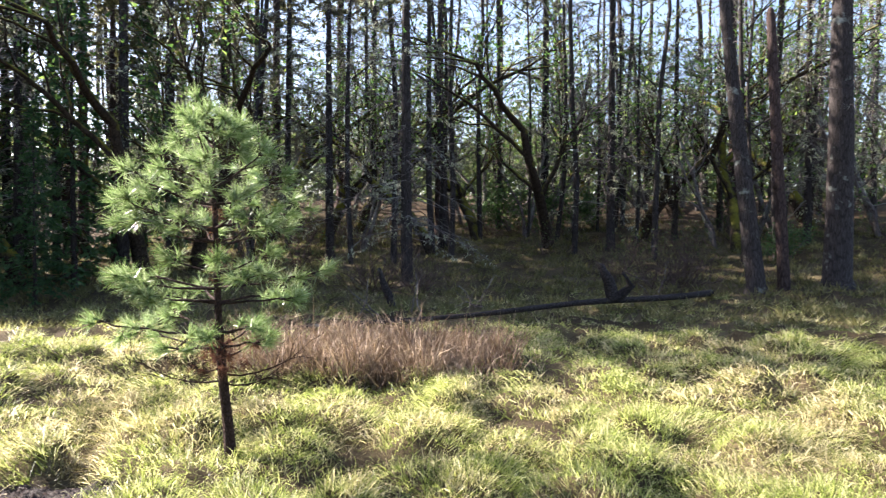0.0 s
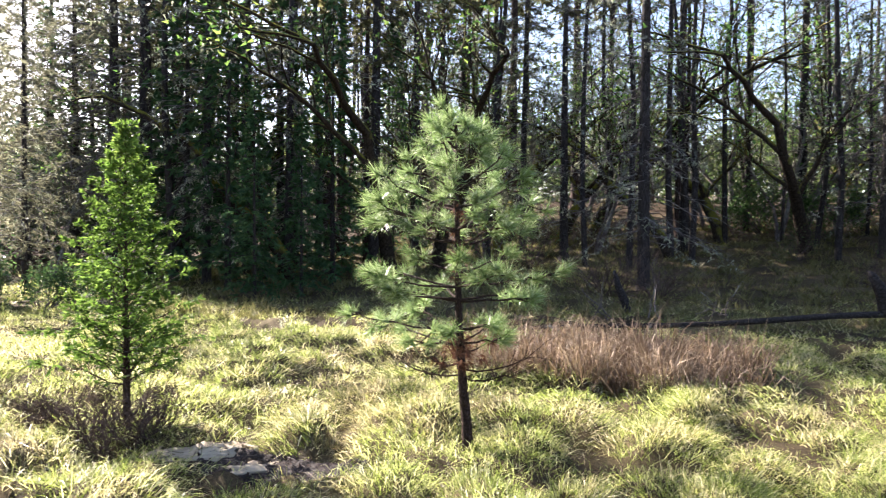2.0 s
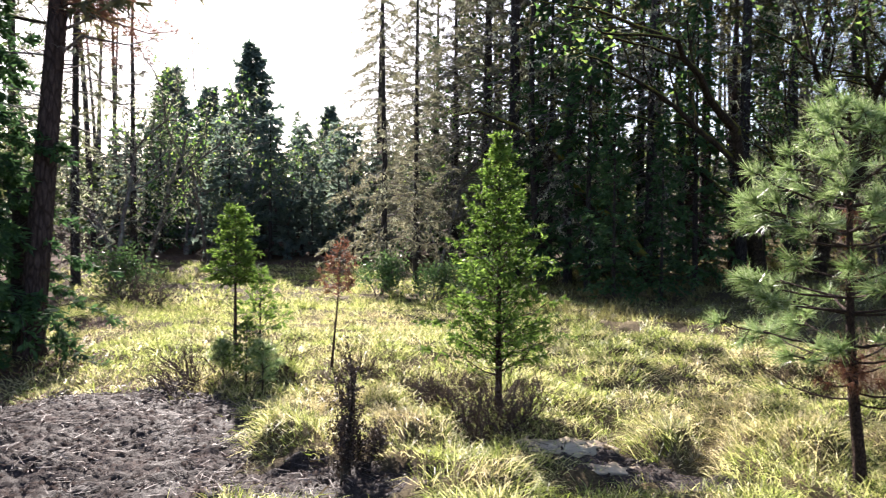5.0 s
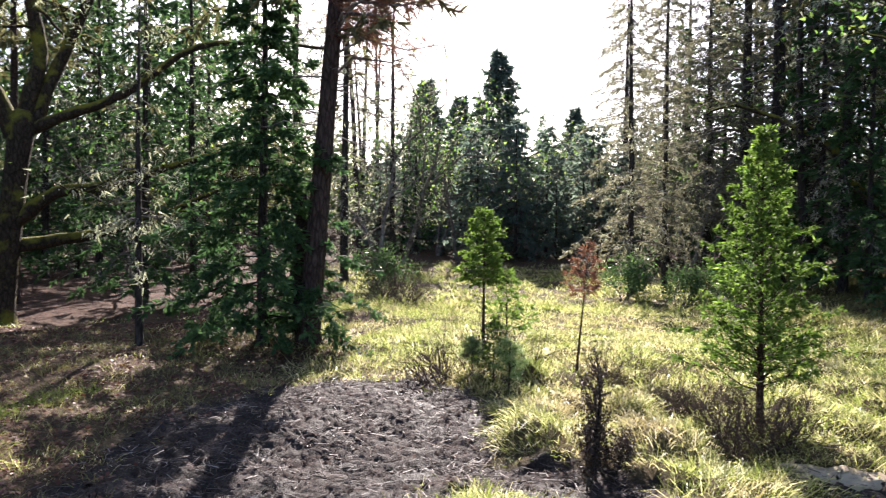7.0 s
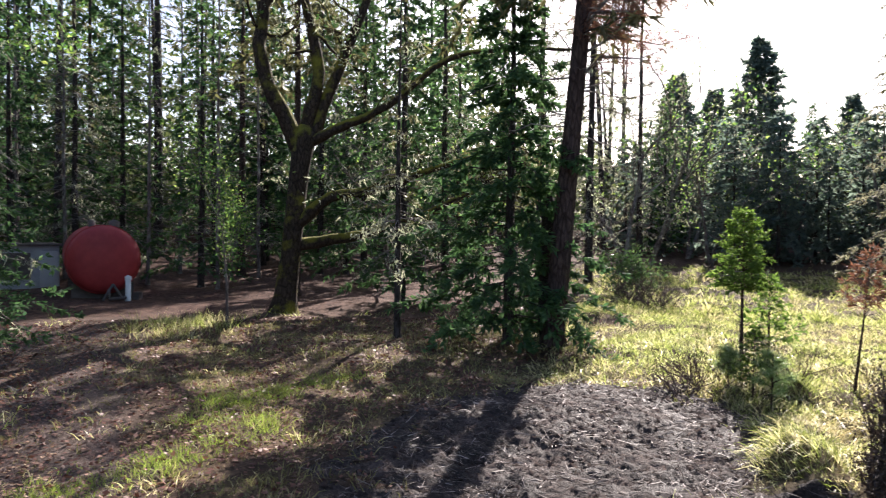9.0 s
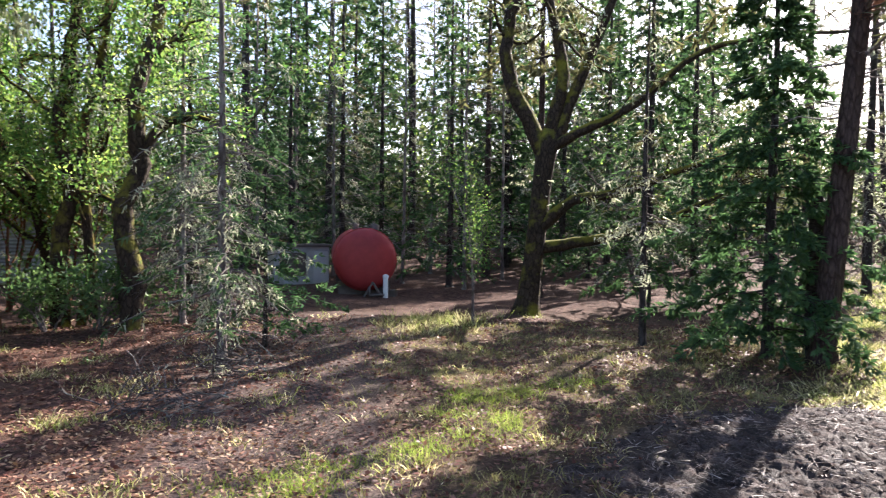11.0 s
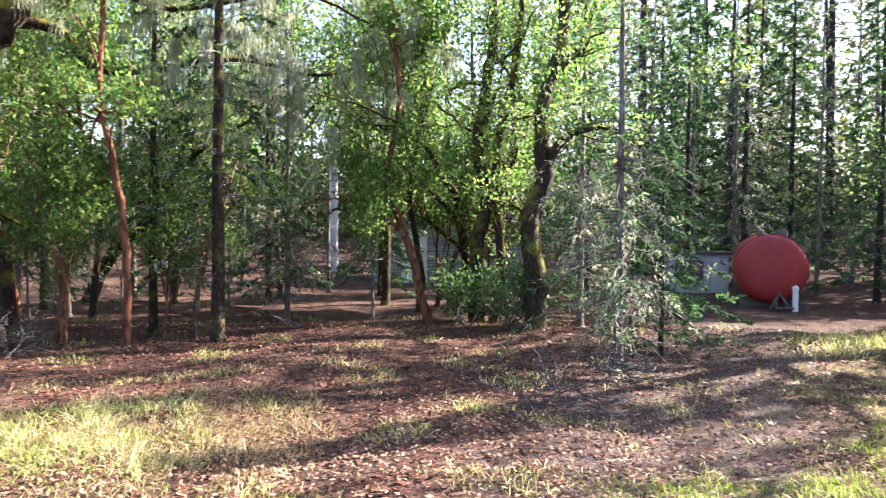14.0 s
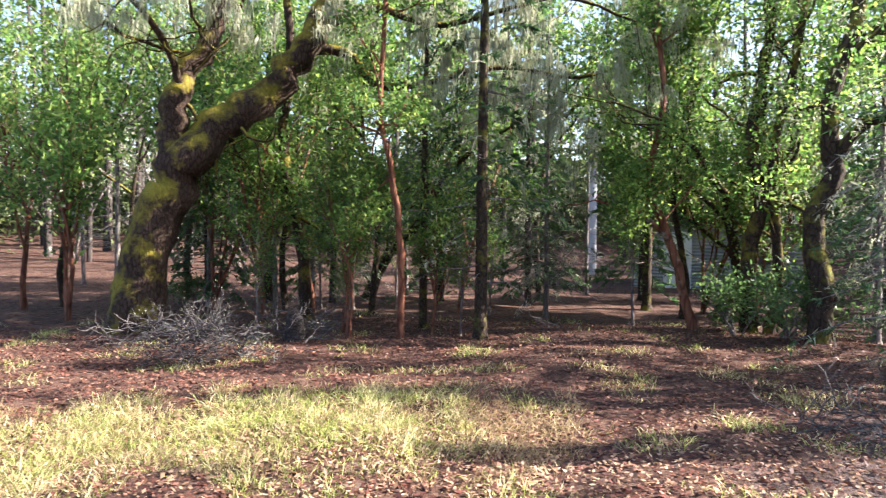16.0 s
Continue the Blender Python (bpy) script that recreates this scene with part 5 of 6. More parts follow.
def tank():
    ob = thing("storage_tank", spot(109.3, 20.97), "round red steel storage tank lying on timber cradles", "tank")
    ob.rotation_euler = (0, 0, radians(113))
    bm = bmesh.new()
    prof = [(0.0, -0.16), (0.35, -0.15), (0.65, -0.1), (0.8, -0.04), (0.88, 0.06), (0.9, 0.16), (0.9, 3.8), (0.86, 3.95), (0.6, 4.08), (0.0, 4.12)]
    seg = 40
    rows = []
    for r, y in prof:
        rows.append([bm.verts.new((r * math.cos(6.28319 * k / seg), y, 1.05 + r * math.sin(6.28319 * k / seg))) for k in range(seg)] if r else [bm.verts.new((0, y, 1.05))])
    for a, b in zip(rows, rows[1:]):
        for k in range(seg):
            k2 = (k + 1) % seg
            f = [a[k], a[k2], b[k2], b[k]] if len(a) > 1 and len(b) > 1 else ([a[0], b[k2], b[k]] if len(a) == 1 else [a[k], a[k2], b[0]])
            bm.faces.new(f)
    bmesh.ops.recalc_face_normals(bm, faces=bm.faces[:])
    for f in bm.faces:
        f.smooth = True
    part("shell", bm, M_REDPAINT, ob)
    for y in (0.4, 3.4):
        part("cradle", box(1.5, 0.2, 0.45, 0, y, -0.05), M_DARKWOOD, ob, "dark timber cradle")
    g = Geo()
    g.tube([[-0.25, 0.6, 1.9], [-0.25, 0.6, 2.06]], [0.09, 0.09], 12)
    part("filler_cap", g, M_DARKWOOD, ob)
    g = Geo()
    g.tube([[0.3, 0.6, 1.9], [0.3, 0.6, 2.04]], [0.14, 0.14], 12)
    part("hatch", g, M_DARKWOOD, ob, "dark hatch")
    g = Geo()
    g.tube([[0.1, -0.2, 0.25], [0.1, -0.45, 0.2], [0.1, -0.5, 0.05], [0.5, -0.5, 0.08]], [0.04, 0.04, 0.04, 0.04], 8)
    part("outlet_pipe", g, M_DARKWOOD, ob, "dark outlet pipe")
    g = Geo()
    g.tube([[-0.05, -0.32, 0.0], [0.2, -0.3, 0.42]], [0.035, 0.035], 6)
    g.tube([[0.45, -0.32, 0.0], [0.2, -0.3, 0.42]], [0.035, 0.035], 6)
    part("bracket", g, M_DARKWOOD, ob, "black three-cornered support bracket")
    g = Geo()
    g.tube([[0.901 * math.cos(6.28319 * k / 40), 0.12, 1.05 + 0.901 * math.sin(6.28319 * k / 40)] for k in range(41)], [0.018] * 41, 6, cap=False)
    part("weld_seam", g, M_REDPAINT, ob)


def pump_post():
    ob = thing("standpipe", spot(107.7, 20.66), "white plastic standpipe with a cap beside the tank", "pipe")
    g = Geo()
    g.tube([[0, 0, -0.1], [0, 0, 0.55]], [0.07, 0.07], 14)
    part("pipe", g, M_WHITE, ob)
    g = Geo()
    g.tube([[0, 0, 0.55], [0, 0, 0.64]], [0.085, 0.085], 14)
    part("cap", g, M_WHITE, ob)
    part("pump", box(0.3, 0.2, 0.22, -0.4, 0.1, -0.02), M_DARKWOOD, ob, "small dark pump")


def shed():
    ob = thing("metal_shed", spot(114.5, 26.05), "small grey metal shed with a dark opening", "shed")
    ob.rotation_euler = (0, 0, radians(125))
    part("wall", box(1.9, 1.4, 1.45, 0, 0, -0.2), M_GREYMETAL, ob)
    part("roof", box(2.1, 1.6, 0.08, 0, 0, 1.254), M_DARKWOOD, ob)
    part("door", box(0.9, 0.03, 0.8, -0.3, -0.718, 0.25), M_DARKWOOD, ob)
    part("panel", box(0.5, 0.03, 1.1, 0.65, -0.718, 0.0), M_POLE, ob, "pale panel")


def utility_pole():
    ob = thing("utility_pole", spot(142.2, 30.63), "bare grey utility pole with a blue-grey transformer", "pole")
    g = Geo()
    g.tube([[0, 0, -0.3], [0, 0, 0], [0.03, 0, 5], [0.05, 0, 10]], [0.2, 0.19, 0.17, 0.14], 14)
    part("post", g, M_POLE, ob)
    g = Geo()
    g.tube([[0.42, 0, 6.2], [0.42, 0, 6.25], [0.42, 0, 7.2], [0.42, 0, 7.25]], [0.15, 0.26, 0.26, 0.15], 16)
    part("transformer", g, plain_material("blue_grey_paint", (0.2, 0.33, 0.42), (0.3, 0.43, 0.52), 0.5, 3.0), ob, "blue-grey transformer can")


def corrugated_building():
    ob = thing("corrugated_building", spot(133.2, 25.55), "low building with pale corrugated metal walls behind trees", "building")
    ob.rotation_euler = (0, 0, radians(133))
    for name, w, x0 in (("wall", 5.2, -2.6),):
        bm = bmesh.new()
        n = 44
        v = []
        for k in range(n + 1):
            z = -0.3 + 2.4 * k / n
            off = 0.03 * math.cos(k * math.pi)
            v.append([bm.verts.new((x, off + y, z)) for x, y in ((x0, 3.0), (x0, 0), (x0 + w, 0), (x0 + w, 3.0))])
        for a, b in zip(v, v[1:]):
            for k in range(3):
                bm.faces.new([a[k], a[k + 1], b[k + 1], b[k]])
        part(name, bm, M_GREYMETAL, ob, "corrugated sheet wall")
    part("roof", box(5.6, 3.6, 0.1, 0, 1.5, 2.1), M_DARKWOOD, ob)
    part("window", box(0.9, 0.06, 0.7, 1.2, -0.05, 0.9), M_DARKWOOD, ob)
    part("door", box(0.9, 0.06, 2.0, -1.2, -0.05, -0.1), M_WHITE, ob)


tank()
pump_post()
shed()
utility_pole()
corrugated_building()


def fallen_log():
    a, b = spot(15.6, 12.52), spot(-20.3, 19.75)
    ob = thing("fallen_log", (a + b) / 2, "long dark fallen tree trunk lying across the grass", "log")
    h = np.array((b - a) / 2)
    g = Geo()
    s = np.linspace(-1, 1, 14)
    pts = [h * k + np.array([0, 0, 0.12 + 0.02 * (k + 1) / 2 + 0.03 * math.sin(k * 6)]) for k in s]
    g.tube(pts, np.linspace(0.03, 0.085, 14), 9, 0.06)
    part("trunk", g, M_LOG, ob)
    at = h * 0.42
    g = Geo()
    g.tube([at + [0, 0, 0.2], at + [-0.1, -0.05, 0.6], at + [-0.3, -0.1, 0.95], at + [-0.35, -0.1, 1.02]], [0.16, 0.13, 0.07, 0.02], 8, 0.15)
    g.tube([at + [0.1, 0, 0.2], at + [0.4, -0.1, 0.5], at + [0.2, -0.15, 0.8]], [0.12, 0.09, 0.04], 8, 0.15)
    part("root_stub", g, M_LOG, ob, "splintered upturned stub")
    tips = []
    for _ in range(12):
        g = Geo()
        k = np.random.uniform(-0.7, 0.75)
        grow(g, h * k + np.array([0, 0, 0.25]), np.random.normal(0, 0.6, 3) + [0, -0.4, 0.7], 0.014, 0.8, 1, tips, 0.25, 0.1, (1, 3), 4)
        part("twig", g, M_TWIG, ob)


fallen_log()


def dead_stub():
    ob = thing("leaning_stub", spot(4.2, 17.61), "short dark leaning dead stem", "stump")
    g = Geo()
    g.tube([[0.15, 0, -0.1], [0, 0, 0.3], [-0.15, 0, 0.65], [-0.25, 0, 1.0]], [0.11, 0.1, 0.08, 0.03], 8, 0.1)
    part("stem", g, M_LOG, ob)


dead_stub()


def burnt_stump():
    ob = thing("burnt_stump", spot(165.2, 13.2), "low charred stump among dead branches on leaf litter", "stump")
    g = Geo()
    g.tube([[0, 0, -0.1], [0, 0, 0.05], [0.02, 0, 0.25], [0.03, 0.01, 0.42], [0.05, 0.02, 0.5]], [0.24, 0.2, 0.16, 0.15, 0.08], 11, 0.14)
    part("stem", g, M_LOG, ob)


burnt_stump()


M_DEADWOOD = bark_material("dead_branches", (0.04, 0.036, 0.036), (0.1, 0.092, 0.09), (0.2, 0.185, 0.18), lichen=0.25, bump=0.2)


def brush_pile(az, d, w, h, n, name="brush_pile"):
    ob = thing(name, spot(az, d), "heap of grey lichen-covered cut branches", "brush pile", "brush piles")
    for k in range(8):
        g, tips = Geo(), []
        for _ in range(n // 8):
            p = np.array([np.random.normal(0, w * 0.4), np.random.normal(0, w * 0.25), np.random.uniform(0.02, h * 0.6)])
            dd = np.array([np.random.normal(0, 1), np.random.normal(0, 0.6), np.random.uniform(-0.15, 0.4)])
            grow(g, p, dd, 0.009, 0.5, 1, tips, 0.3, 0.05, (2, 4), 4)
        tagged(part("branch", g, M_DEADWOOD, ob), kind="stuff")
    hair = Geo()
    hang_lichen(tips * 2, hair, 2, 0.05, 0.01, 0.3)
    tagged(part("lichen", hair, M_LICHEN, ob, "pale lichen tufts"), kind="stuff")
    ob.rotation_euler = (0, 0, radians(az))


brush_pile(172.2, 11.51, 1.25, 0.95, 200)
brush_pile(164.2, 13.3, 0.8, 0.9, 56)
brush_pile(124.4, 8.15, 0.7, 0.35, 40)
brush_pile(118.7, 9.88, 0.7, 0.5, 40)


def dark_stalks():
    ob = thing("dried_stalks", spot(53.1, 6.21), "upright dark dried seed stalks in the wet hollow", "plant")
    for k in range(10):
        g, tips = Geo(), []
        x, y = np.random.normal(0, 0.13, 2) * (0.35 if k < 5 else 1)
        L = 1.0 - 0.1 * k if k < 5 else np.random.uniform(0.25, 0.5)
        pts = [[x, y, -0.05], [x * 1.2, y, L * 0.35], [x * 1.4 + 0.03, y, L * 0.7], [x * 1.3, y, L]]
        g.tube(pts, [0.012, 0.01, 0.008, 0.004], 5)
        for _ in range(24):
            f = np.random.uniform(0.15, 1)
            g2 = np.array([x * 1.3, y, L * f])
            grow(g, g2, np.random.normal(0, 0.7, 3) + [0, 0, 1], 0.004, 0.12, 1, tips, 0.3, 0.5, (2, 3), 3)
        cl = Geo()
        clad(tips, cl, 1, 0.028, 0.016, 0.012)
        st = part("stalk", g, M_LOG, ob)
        tagged(part("seed_head", cl, M_DARKSEED, st, "dark seed heads"), kind="stuff")


M_DARKSEED = leaf_material("dark_seed_heads", (0.02, 0.014, 0.012), (0.05, 0.035, 0.03), (0.12, 0.09, 0.07), 0.15, 0.6)
dark_stalks()


def flat_stone(az, d, size, turn):
    ob = thing("flat_stone", spot(az, d, 0.02), "pale flat stone sunk in the muddy hollow", "stone", "flat stones")
    bm = bmesh.new()
    bmesh.ops.create_icosphere(bm, subdivisions=3, radius=1)
    for v in bm.verts:
        k = 1 + 0.35 * noise.noise(v.co * 1.7 + Vector((az, 0, 0)))
        v.co = Vector((v.co.x * 0.42 * k, v.co.y * 0.2 * k, (v.co.z * 0.045 if v.co.z > 0 else v.co.z * 0.3) * (1 + 0.8 * noise.noise(v.co * 4)) - 0.01 + 0.03 * noise.noise(v.co * 3.1))) * size
    for f in bm.faces:
        f.smooth = True
    part("stone", bm, M_STONE, ob)
    ob.rotation_euler = (0, 0, radians(turn))


flat_stone(36.6, 7.13, 1.15, 38)
flat_stone(33, 6.83, 0.8, 20)


# ---- ground cover ----
def scatter(n, az0, az1, d0, d1, weight):
    az = np.random.uniform(az0, az1, n)
    d = np.sqrt(np.random.uniform(d0 ** 2, d1 ** 2, n))
    a = np.radians(az)
    x, y = -d * np.sin(a), d * np.cos(a)
    k = np.random.rand(n) < weight(x, y)
    x, y = x[k], y[k]
    return np.stack([x, y, ground_z(x, y)], axis=1)


def cover(name, geo, mat, label, category):
    ob = new(name, geo.mesh(name, mat))
    return tagged(ob, label, category, kind="stuff")


def grass(name, mat, n, az0, az1, d0, d1, weight, length, width, lean, label, droop=0.35, tuft=9, radius=0.06, simple=False):
    g = Geo()
    c = scatter(n, az0, az1, d0, d1, weight)
    vig = np.clip(0.85 + 0.35 * ripple(c[:, 0], c[:, 1], 1.1, 3) + np.random.normal(0, 0.2, len(c)), 0.35, 1.6)
    p = np.repeat(c, tuft, axis=0)
    v = np.repeat(vig, tuft)
    off = np.random.normal(0, radius, (len(p), 3)) * [1, 1, 0]
    p = p + off
    p[:, 2] -= 0.02
    d = off / radius * lean * 0.6 + np.random.normal(0, lean, (len(p), 3))
    d[:, 2] = 1
    k = np.random.uniform(0.55, 1.2, len(p)) * v
    if d0 > 9 or simple:
        d[:, :2] *= 1.3
        g.needles(p, d, length * k, width * 1.2)
    else:
        g.blades(p, d, length * k, width, droop)
    return cover(name, g, mat, label, "grass")


M_STRAW = leaf_material("dry_straw", (0.13, 0.09, 0.045), (0.33, 0.25, 0.13), (0.62, 0.52, 0.33), 0.35, 0.5, 1.1)
M_THATCH = leaf_material("dead_thatch", (0.06, 0.042, 0.026), (0.17, 0.125, 0.075), (0.36, 0.28, 0.17), 0.2, 0.6, 1.0)
M_LUSH = leaf_material("lush_grass", (0.1, 0.15, 0.022), (0.26, 0.36, 0.06), (0.48, 0.54, 0.16), 0.45, 0.5, 1.2)
# Darker and browner than the meadow grass: tree shade put into the blade colour.
M_SHADEGRASS = leaf_material("shade_toned_grass", (0.08, 0.078, 0.03), (0.2, 0.19, 0.075), (0.4, 0.36, 0.18), 0.4, 0.55, 1.1)
green = lambda x, y: meadow(x, y) * (1 - mud(x, y)) * np.clip(0.2 + 1.1 * hummock(x, y) + 0.2 * ripple(x, y, 1.6, 1), 0.05, 1)
gaps = lambda x, y: meadow(x, y) * (1 - mud(x, y)) * np.clip(0.75 - 1.2 * hummock(x, y), 0.05, 1)


def tussocks(name, d0, d1, blades, width, label):
    """Mops of long arching grass, one on each mound."""
    g = Geo()
    n = int(d1 / CELL) + 2
    i, j = np.meshgrid(np.arange(-n, n), np.arange(-n, n))
    cx, cy, r, h = [v.ravel() for v in mound_at(i.astype(float), j.astype(float))]
    d, az = np.hypot(cx, cy), azimuth(cx, cy)
    keep = (d > d0) & (d < d1) & (az > -37) & (az < 78) & (np.random.rand(len(cx)) < meadow(cx, cy) * (1 - 1.3 * mud(cx, cy)))
    for x, y, rr, hh in zip(cx[keep], cy[keep], r[keep], h[keep]):
        k = int(blades * (0.4 + 0.8 * hh) * (0.35 + 0.65 * float(tussocky(np.array([x]), np.array([y]))[0])))
        a, q = np.random.uniform(0, 6.28, k), np.sqrt(np.random.rand(k)) * rr * 0.95
        px, py = x + q * np.cos(a), y + q * np.sin(a)
        p = np.stack([px, py, ground_z(px, py) - 0.02], axis=1)
        comb = np.random.normal(0, 0.4, 2)
        out = np.stack([np.cos(a), np.sin(a)], axis=1) * (0.1 + 0.5 * q / rr)[:, None] + comb + np.random.normal(0, 0.5, (k, 2))
        dirs = np.concatenate([out, np.random.uniform(0.5, 1.1, (k, 1))], axis=1)
        g.blades(p, dirs, np.random.uniform(0.1, 0.32, k) * (0.7 + 0.45 * hh), width * np.random.uniform(0.6, 1.4, k), 0.85)
    return cover(name, g, M_GRASS, label, "grass")


tussocks("grass_tussocks", 2.8, 8.5, 900, 0.0052, "arching tussocks of long yellow-green and straw-coloured grass")
tussocks("grass_tussocks", 8.5, 14.5, 430, 0.009, "arching tussocks of long grass further out")
grass("meadow_grass", M_GRASS, 3600, -108, 80, 0.3, 4.2, lambda x, y: meadow(x, y) * (1 - mud(x, y)), 0.13, 0.006, 0.85, "yellow-green meadow grass around the standpoint", 0.5, 12, 0.07)
grass("meadow_grass", M_GRASS, 8000, -38, 80, 2.6, 9.5, green, 0.14, 0.0055, 0.85, "yellow-green meadow grass", 0.5, 13, 0.07)
grass("meadow_grass", M_GRASS, 9000, -36, 78, 9.5, 20, green, 0.17, 0.011, 0.7, "yellow-green meadow grass further out")
grass("meadow_grass", M_GRASS, 5200, 36, 74, 18, 33, green, 0.26, 0.022, 0.6, "sunlit grass at the far end of the clearing")
grass("meadow_grass", M_GRASS, 7500, 34, 76, 8, 20, lambda x, y: meadow(x, y) * (1 - mud(x, y)) * 0.9, 0.15, 0.011, 0.6, "short sunlit grass of the clearing", 0.4, 9, 0.09, True)
grass("wood_grass", M_SHADEGRASS, 11000, -36, 40, 15.5, 34, green, 0.3, 0.026, 0.5, "thin grass under the wood's edge, toned darker for shade")
grass("dry_thatch", M_THATCH, 2600, -38, 78, 2.8, 12, gaps, 0.2, 0.007, 1.6, "matted brown dead grass between the tussocks", 0.9, 16, 0.12)
thin = lambda x, y: (1 - meadow(x, y)) * (1 - mud(x, y)) * (1 - 0.7 * track(x, y)) * np.clip(ripple(x, y, 2.3, 5) * 1.1 - 0.1, 0, 1) * (1 - ramp(np.hypot(x, y), 9, 15) * 0.6)
grass("litter_grass", M_GRASS, 24000, 70, 196, 3, 17, thin, 0.15, 0.008, 0.5, "short patchy grass growing through leaf litter", tuft=8)
verge = lambda x, y: np.clip(meadow(x, y) * 1.3, 0, 1) * (1 - mud(x, y)) * (1 - track(x, y)) * (0.6 + 0.4 * ripple(x, y, 1.0, 4))
grass("verge_grass", M_SHADEGRASS, 9000, 78, 124, 3.2, 15, verge, 0.14, 0.008, 0.55, "short olive grass mixed with fallen leaves", 0.35, 7, 0.07)
strip = lambda x, y: np.clip(1.5 - np.abs(np.hypot(x, y) - 7.6) / 1.1 + 0.5 * ripple(x, y, 1.2, 3), 0, 1) * 0.75
grass("strip_grass", M_STRAW, 6000, 143, 196, 5, 10, strip, 0.17, 0.007, 0.6, "pale dry grass at the edge of the leaf litter", 0.4, 9, 0.07)
grass("strip_grass", M_GRASS, 2600, 152, 196, 5, 9, strip, 0.2, 0.007, 0.6, "sunlit yellow-green grass at the edge of the leaf litter", 0.4, 12, 0.07)
streak = lambda x, y: np.clip(1.3 - np.abs(y + 0.33 * x + 4.0 + 0.3 * np.sin(x * 2)) / 0.45 + 0.4 * ripple(x, y, 0.9, 5), 0, 1) * 0.85
grass("streak_grass", M_LUSH, 9000, 90, 150, 4, 10, streak, 0.11, 0.007, 0.5, "low bright green grass beside the worn track", 0.3, 9, 0.06)
tufts = lambda x, y: np.clip(1.2 - np.hypot((x + 15.0) / 1.8, (y + 3.6) / 1.1), 0, 1)
grass("grass_clump", M_GRASS, 900, 94, 116, 12, 18, tufts, 0.3, 0.011, 0.4, "sunlit yellow-green grass clumps near the oak", 0.4, 12, 0.09)
rush_c = spot(5.5, 10.49)
rushes = lambda x, y: 1 - ramp(np.hypot((x - rush_c.x) / 2.0, (y - rush_c.y) / 1.15) + 0.2 * ripple(x, y, 0.8, 2), 0.7, 1.1)
grass("brown_rushes", M_RUSH, 1500, -12, 24, 8, 13, rushes, 0.8, 0.011, 0.3, "tall brown withered grass beside the fallen log", 0.7, 42, 0.13)


M_PALELEAF = leaf_material("pale_dry_leaves", (0.12, 0.06, 0.036), (0.3, 0.19, 0.115), (0.56, 0.43, 0.29), 0.2, 0.7, 1.0)


def litter():
    g = Geo()
    p = scatter(140000, 66, 200, 0.3, 16, lambda x, y: (1 - ramp(meadow(x, y), 0.35, 1.0)) * (1 - mud(x, y)) * (1 - 0.25 * track(x, y)) * (0.65 + 0.35 * ripple(x, y, 1.3, 6)))
    p[:, 2] += np.random.uniform(0.0, 0.03, len(p))
    d = np.random.normal(0, 1, (len(p), 3)) * [1, 1, 0.25]
    k = np.random.uniform(0.6, 1.3, len(p))
    g.leaves(p, d, 0.058 * k, 0.034 * k, 0.5, 0.7)
    cover("leaf_litter", g, M_LITTER, "red-brown fallen leaves covering the forest floor", "leaf litter")
    g = Geo()
    p = scatter(42000, 112, 200, 0.3, 11, lambda x, y: (1 - ramp(np.hypot(x, y) + 0.9 * ripple(x, y, 2.4, 2), 6.6, 8.8)) * (0.6 + 0.4 * ripple(x, y, 0.9, 4)))
    p[:, 2] += np.random.uniform(0.01, 0.045, len(p))
    k = np.random.uniform(0.6, 1.3, len(p))
    g.leaves(p, np.random.normal(0, 1, (len(p), 3)) * [1, 1, 0.3], 0.05 * k, 0.026 * k, 0.5, 0.7)
    cover("dry_leaves", g, M_PALELEAF, "pale tan dry leaves strewn over the sunlit strip", "leaf litter")


litter()


def wet_mud_material():
    m, n, l, b = material("wet_mud")
    tc = n.new("ShaderNodeTexCoord")
    fine = add_node(n, "ShaderNodeTexNoise", Scale=42.0, Detail=9.0, Roughness=0.72)
    l.new(tc.outputs["Object"], fine.inputs["Vector"])
    mid = add_node(n, "ShaderNodeTexNoise", Scale=3.2, Detail=5.0, Roughness=0.6)
    l.new(tc.outputs["Object"], mid.inputs["Vector"])
    cr = color_ramp(n, [(0.38, (0.009, 0.007, 0.006)), (0.5, (0.03, 0.023, 0.02)), (0.62, (0.11, 0.084, 0.074))])
    l.new(mixed(n, l, 0.45, fine.outputs[0], mid.outputs[0]), cr.inputs[0])
    l.new(cr.outputs[0], b.inputs["Base Color"])
    rr = color_ramp(n, [(0.4, (0.64, 0.64, 0.64)), (0.62, (0.9, 0.9, 0.9))])
    l.new(mid.outputs[0], rr.inputs[0])
    l.new(rr.outputs[0], b.inputs["Roughness"])
    b.inputs["Specular IOR Level"].default_value = 0.17
    bp = n.new("ShaderNodeBump")
    bp.inputs["Strength"].default_value, bp.inputs["Distance"].default_value = 1.0, 0.02
    l.new(fine.outputs[0], bp.inputs["Height"])
    l.new(bp.outputs[0], b.inputs["Normal"])
    return m


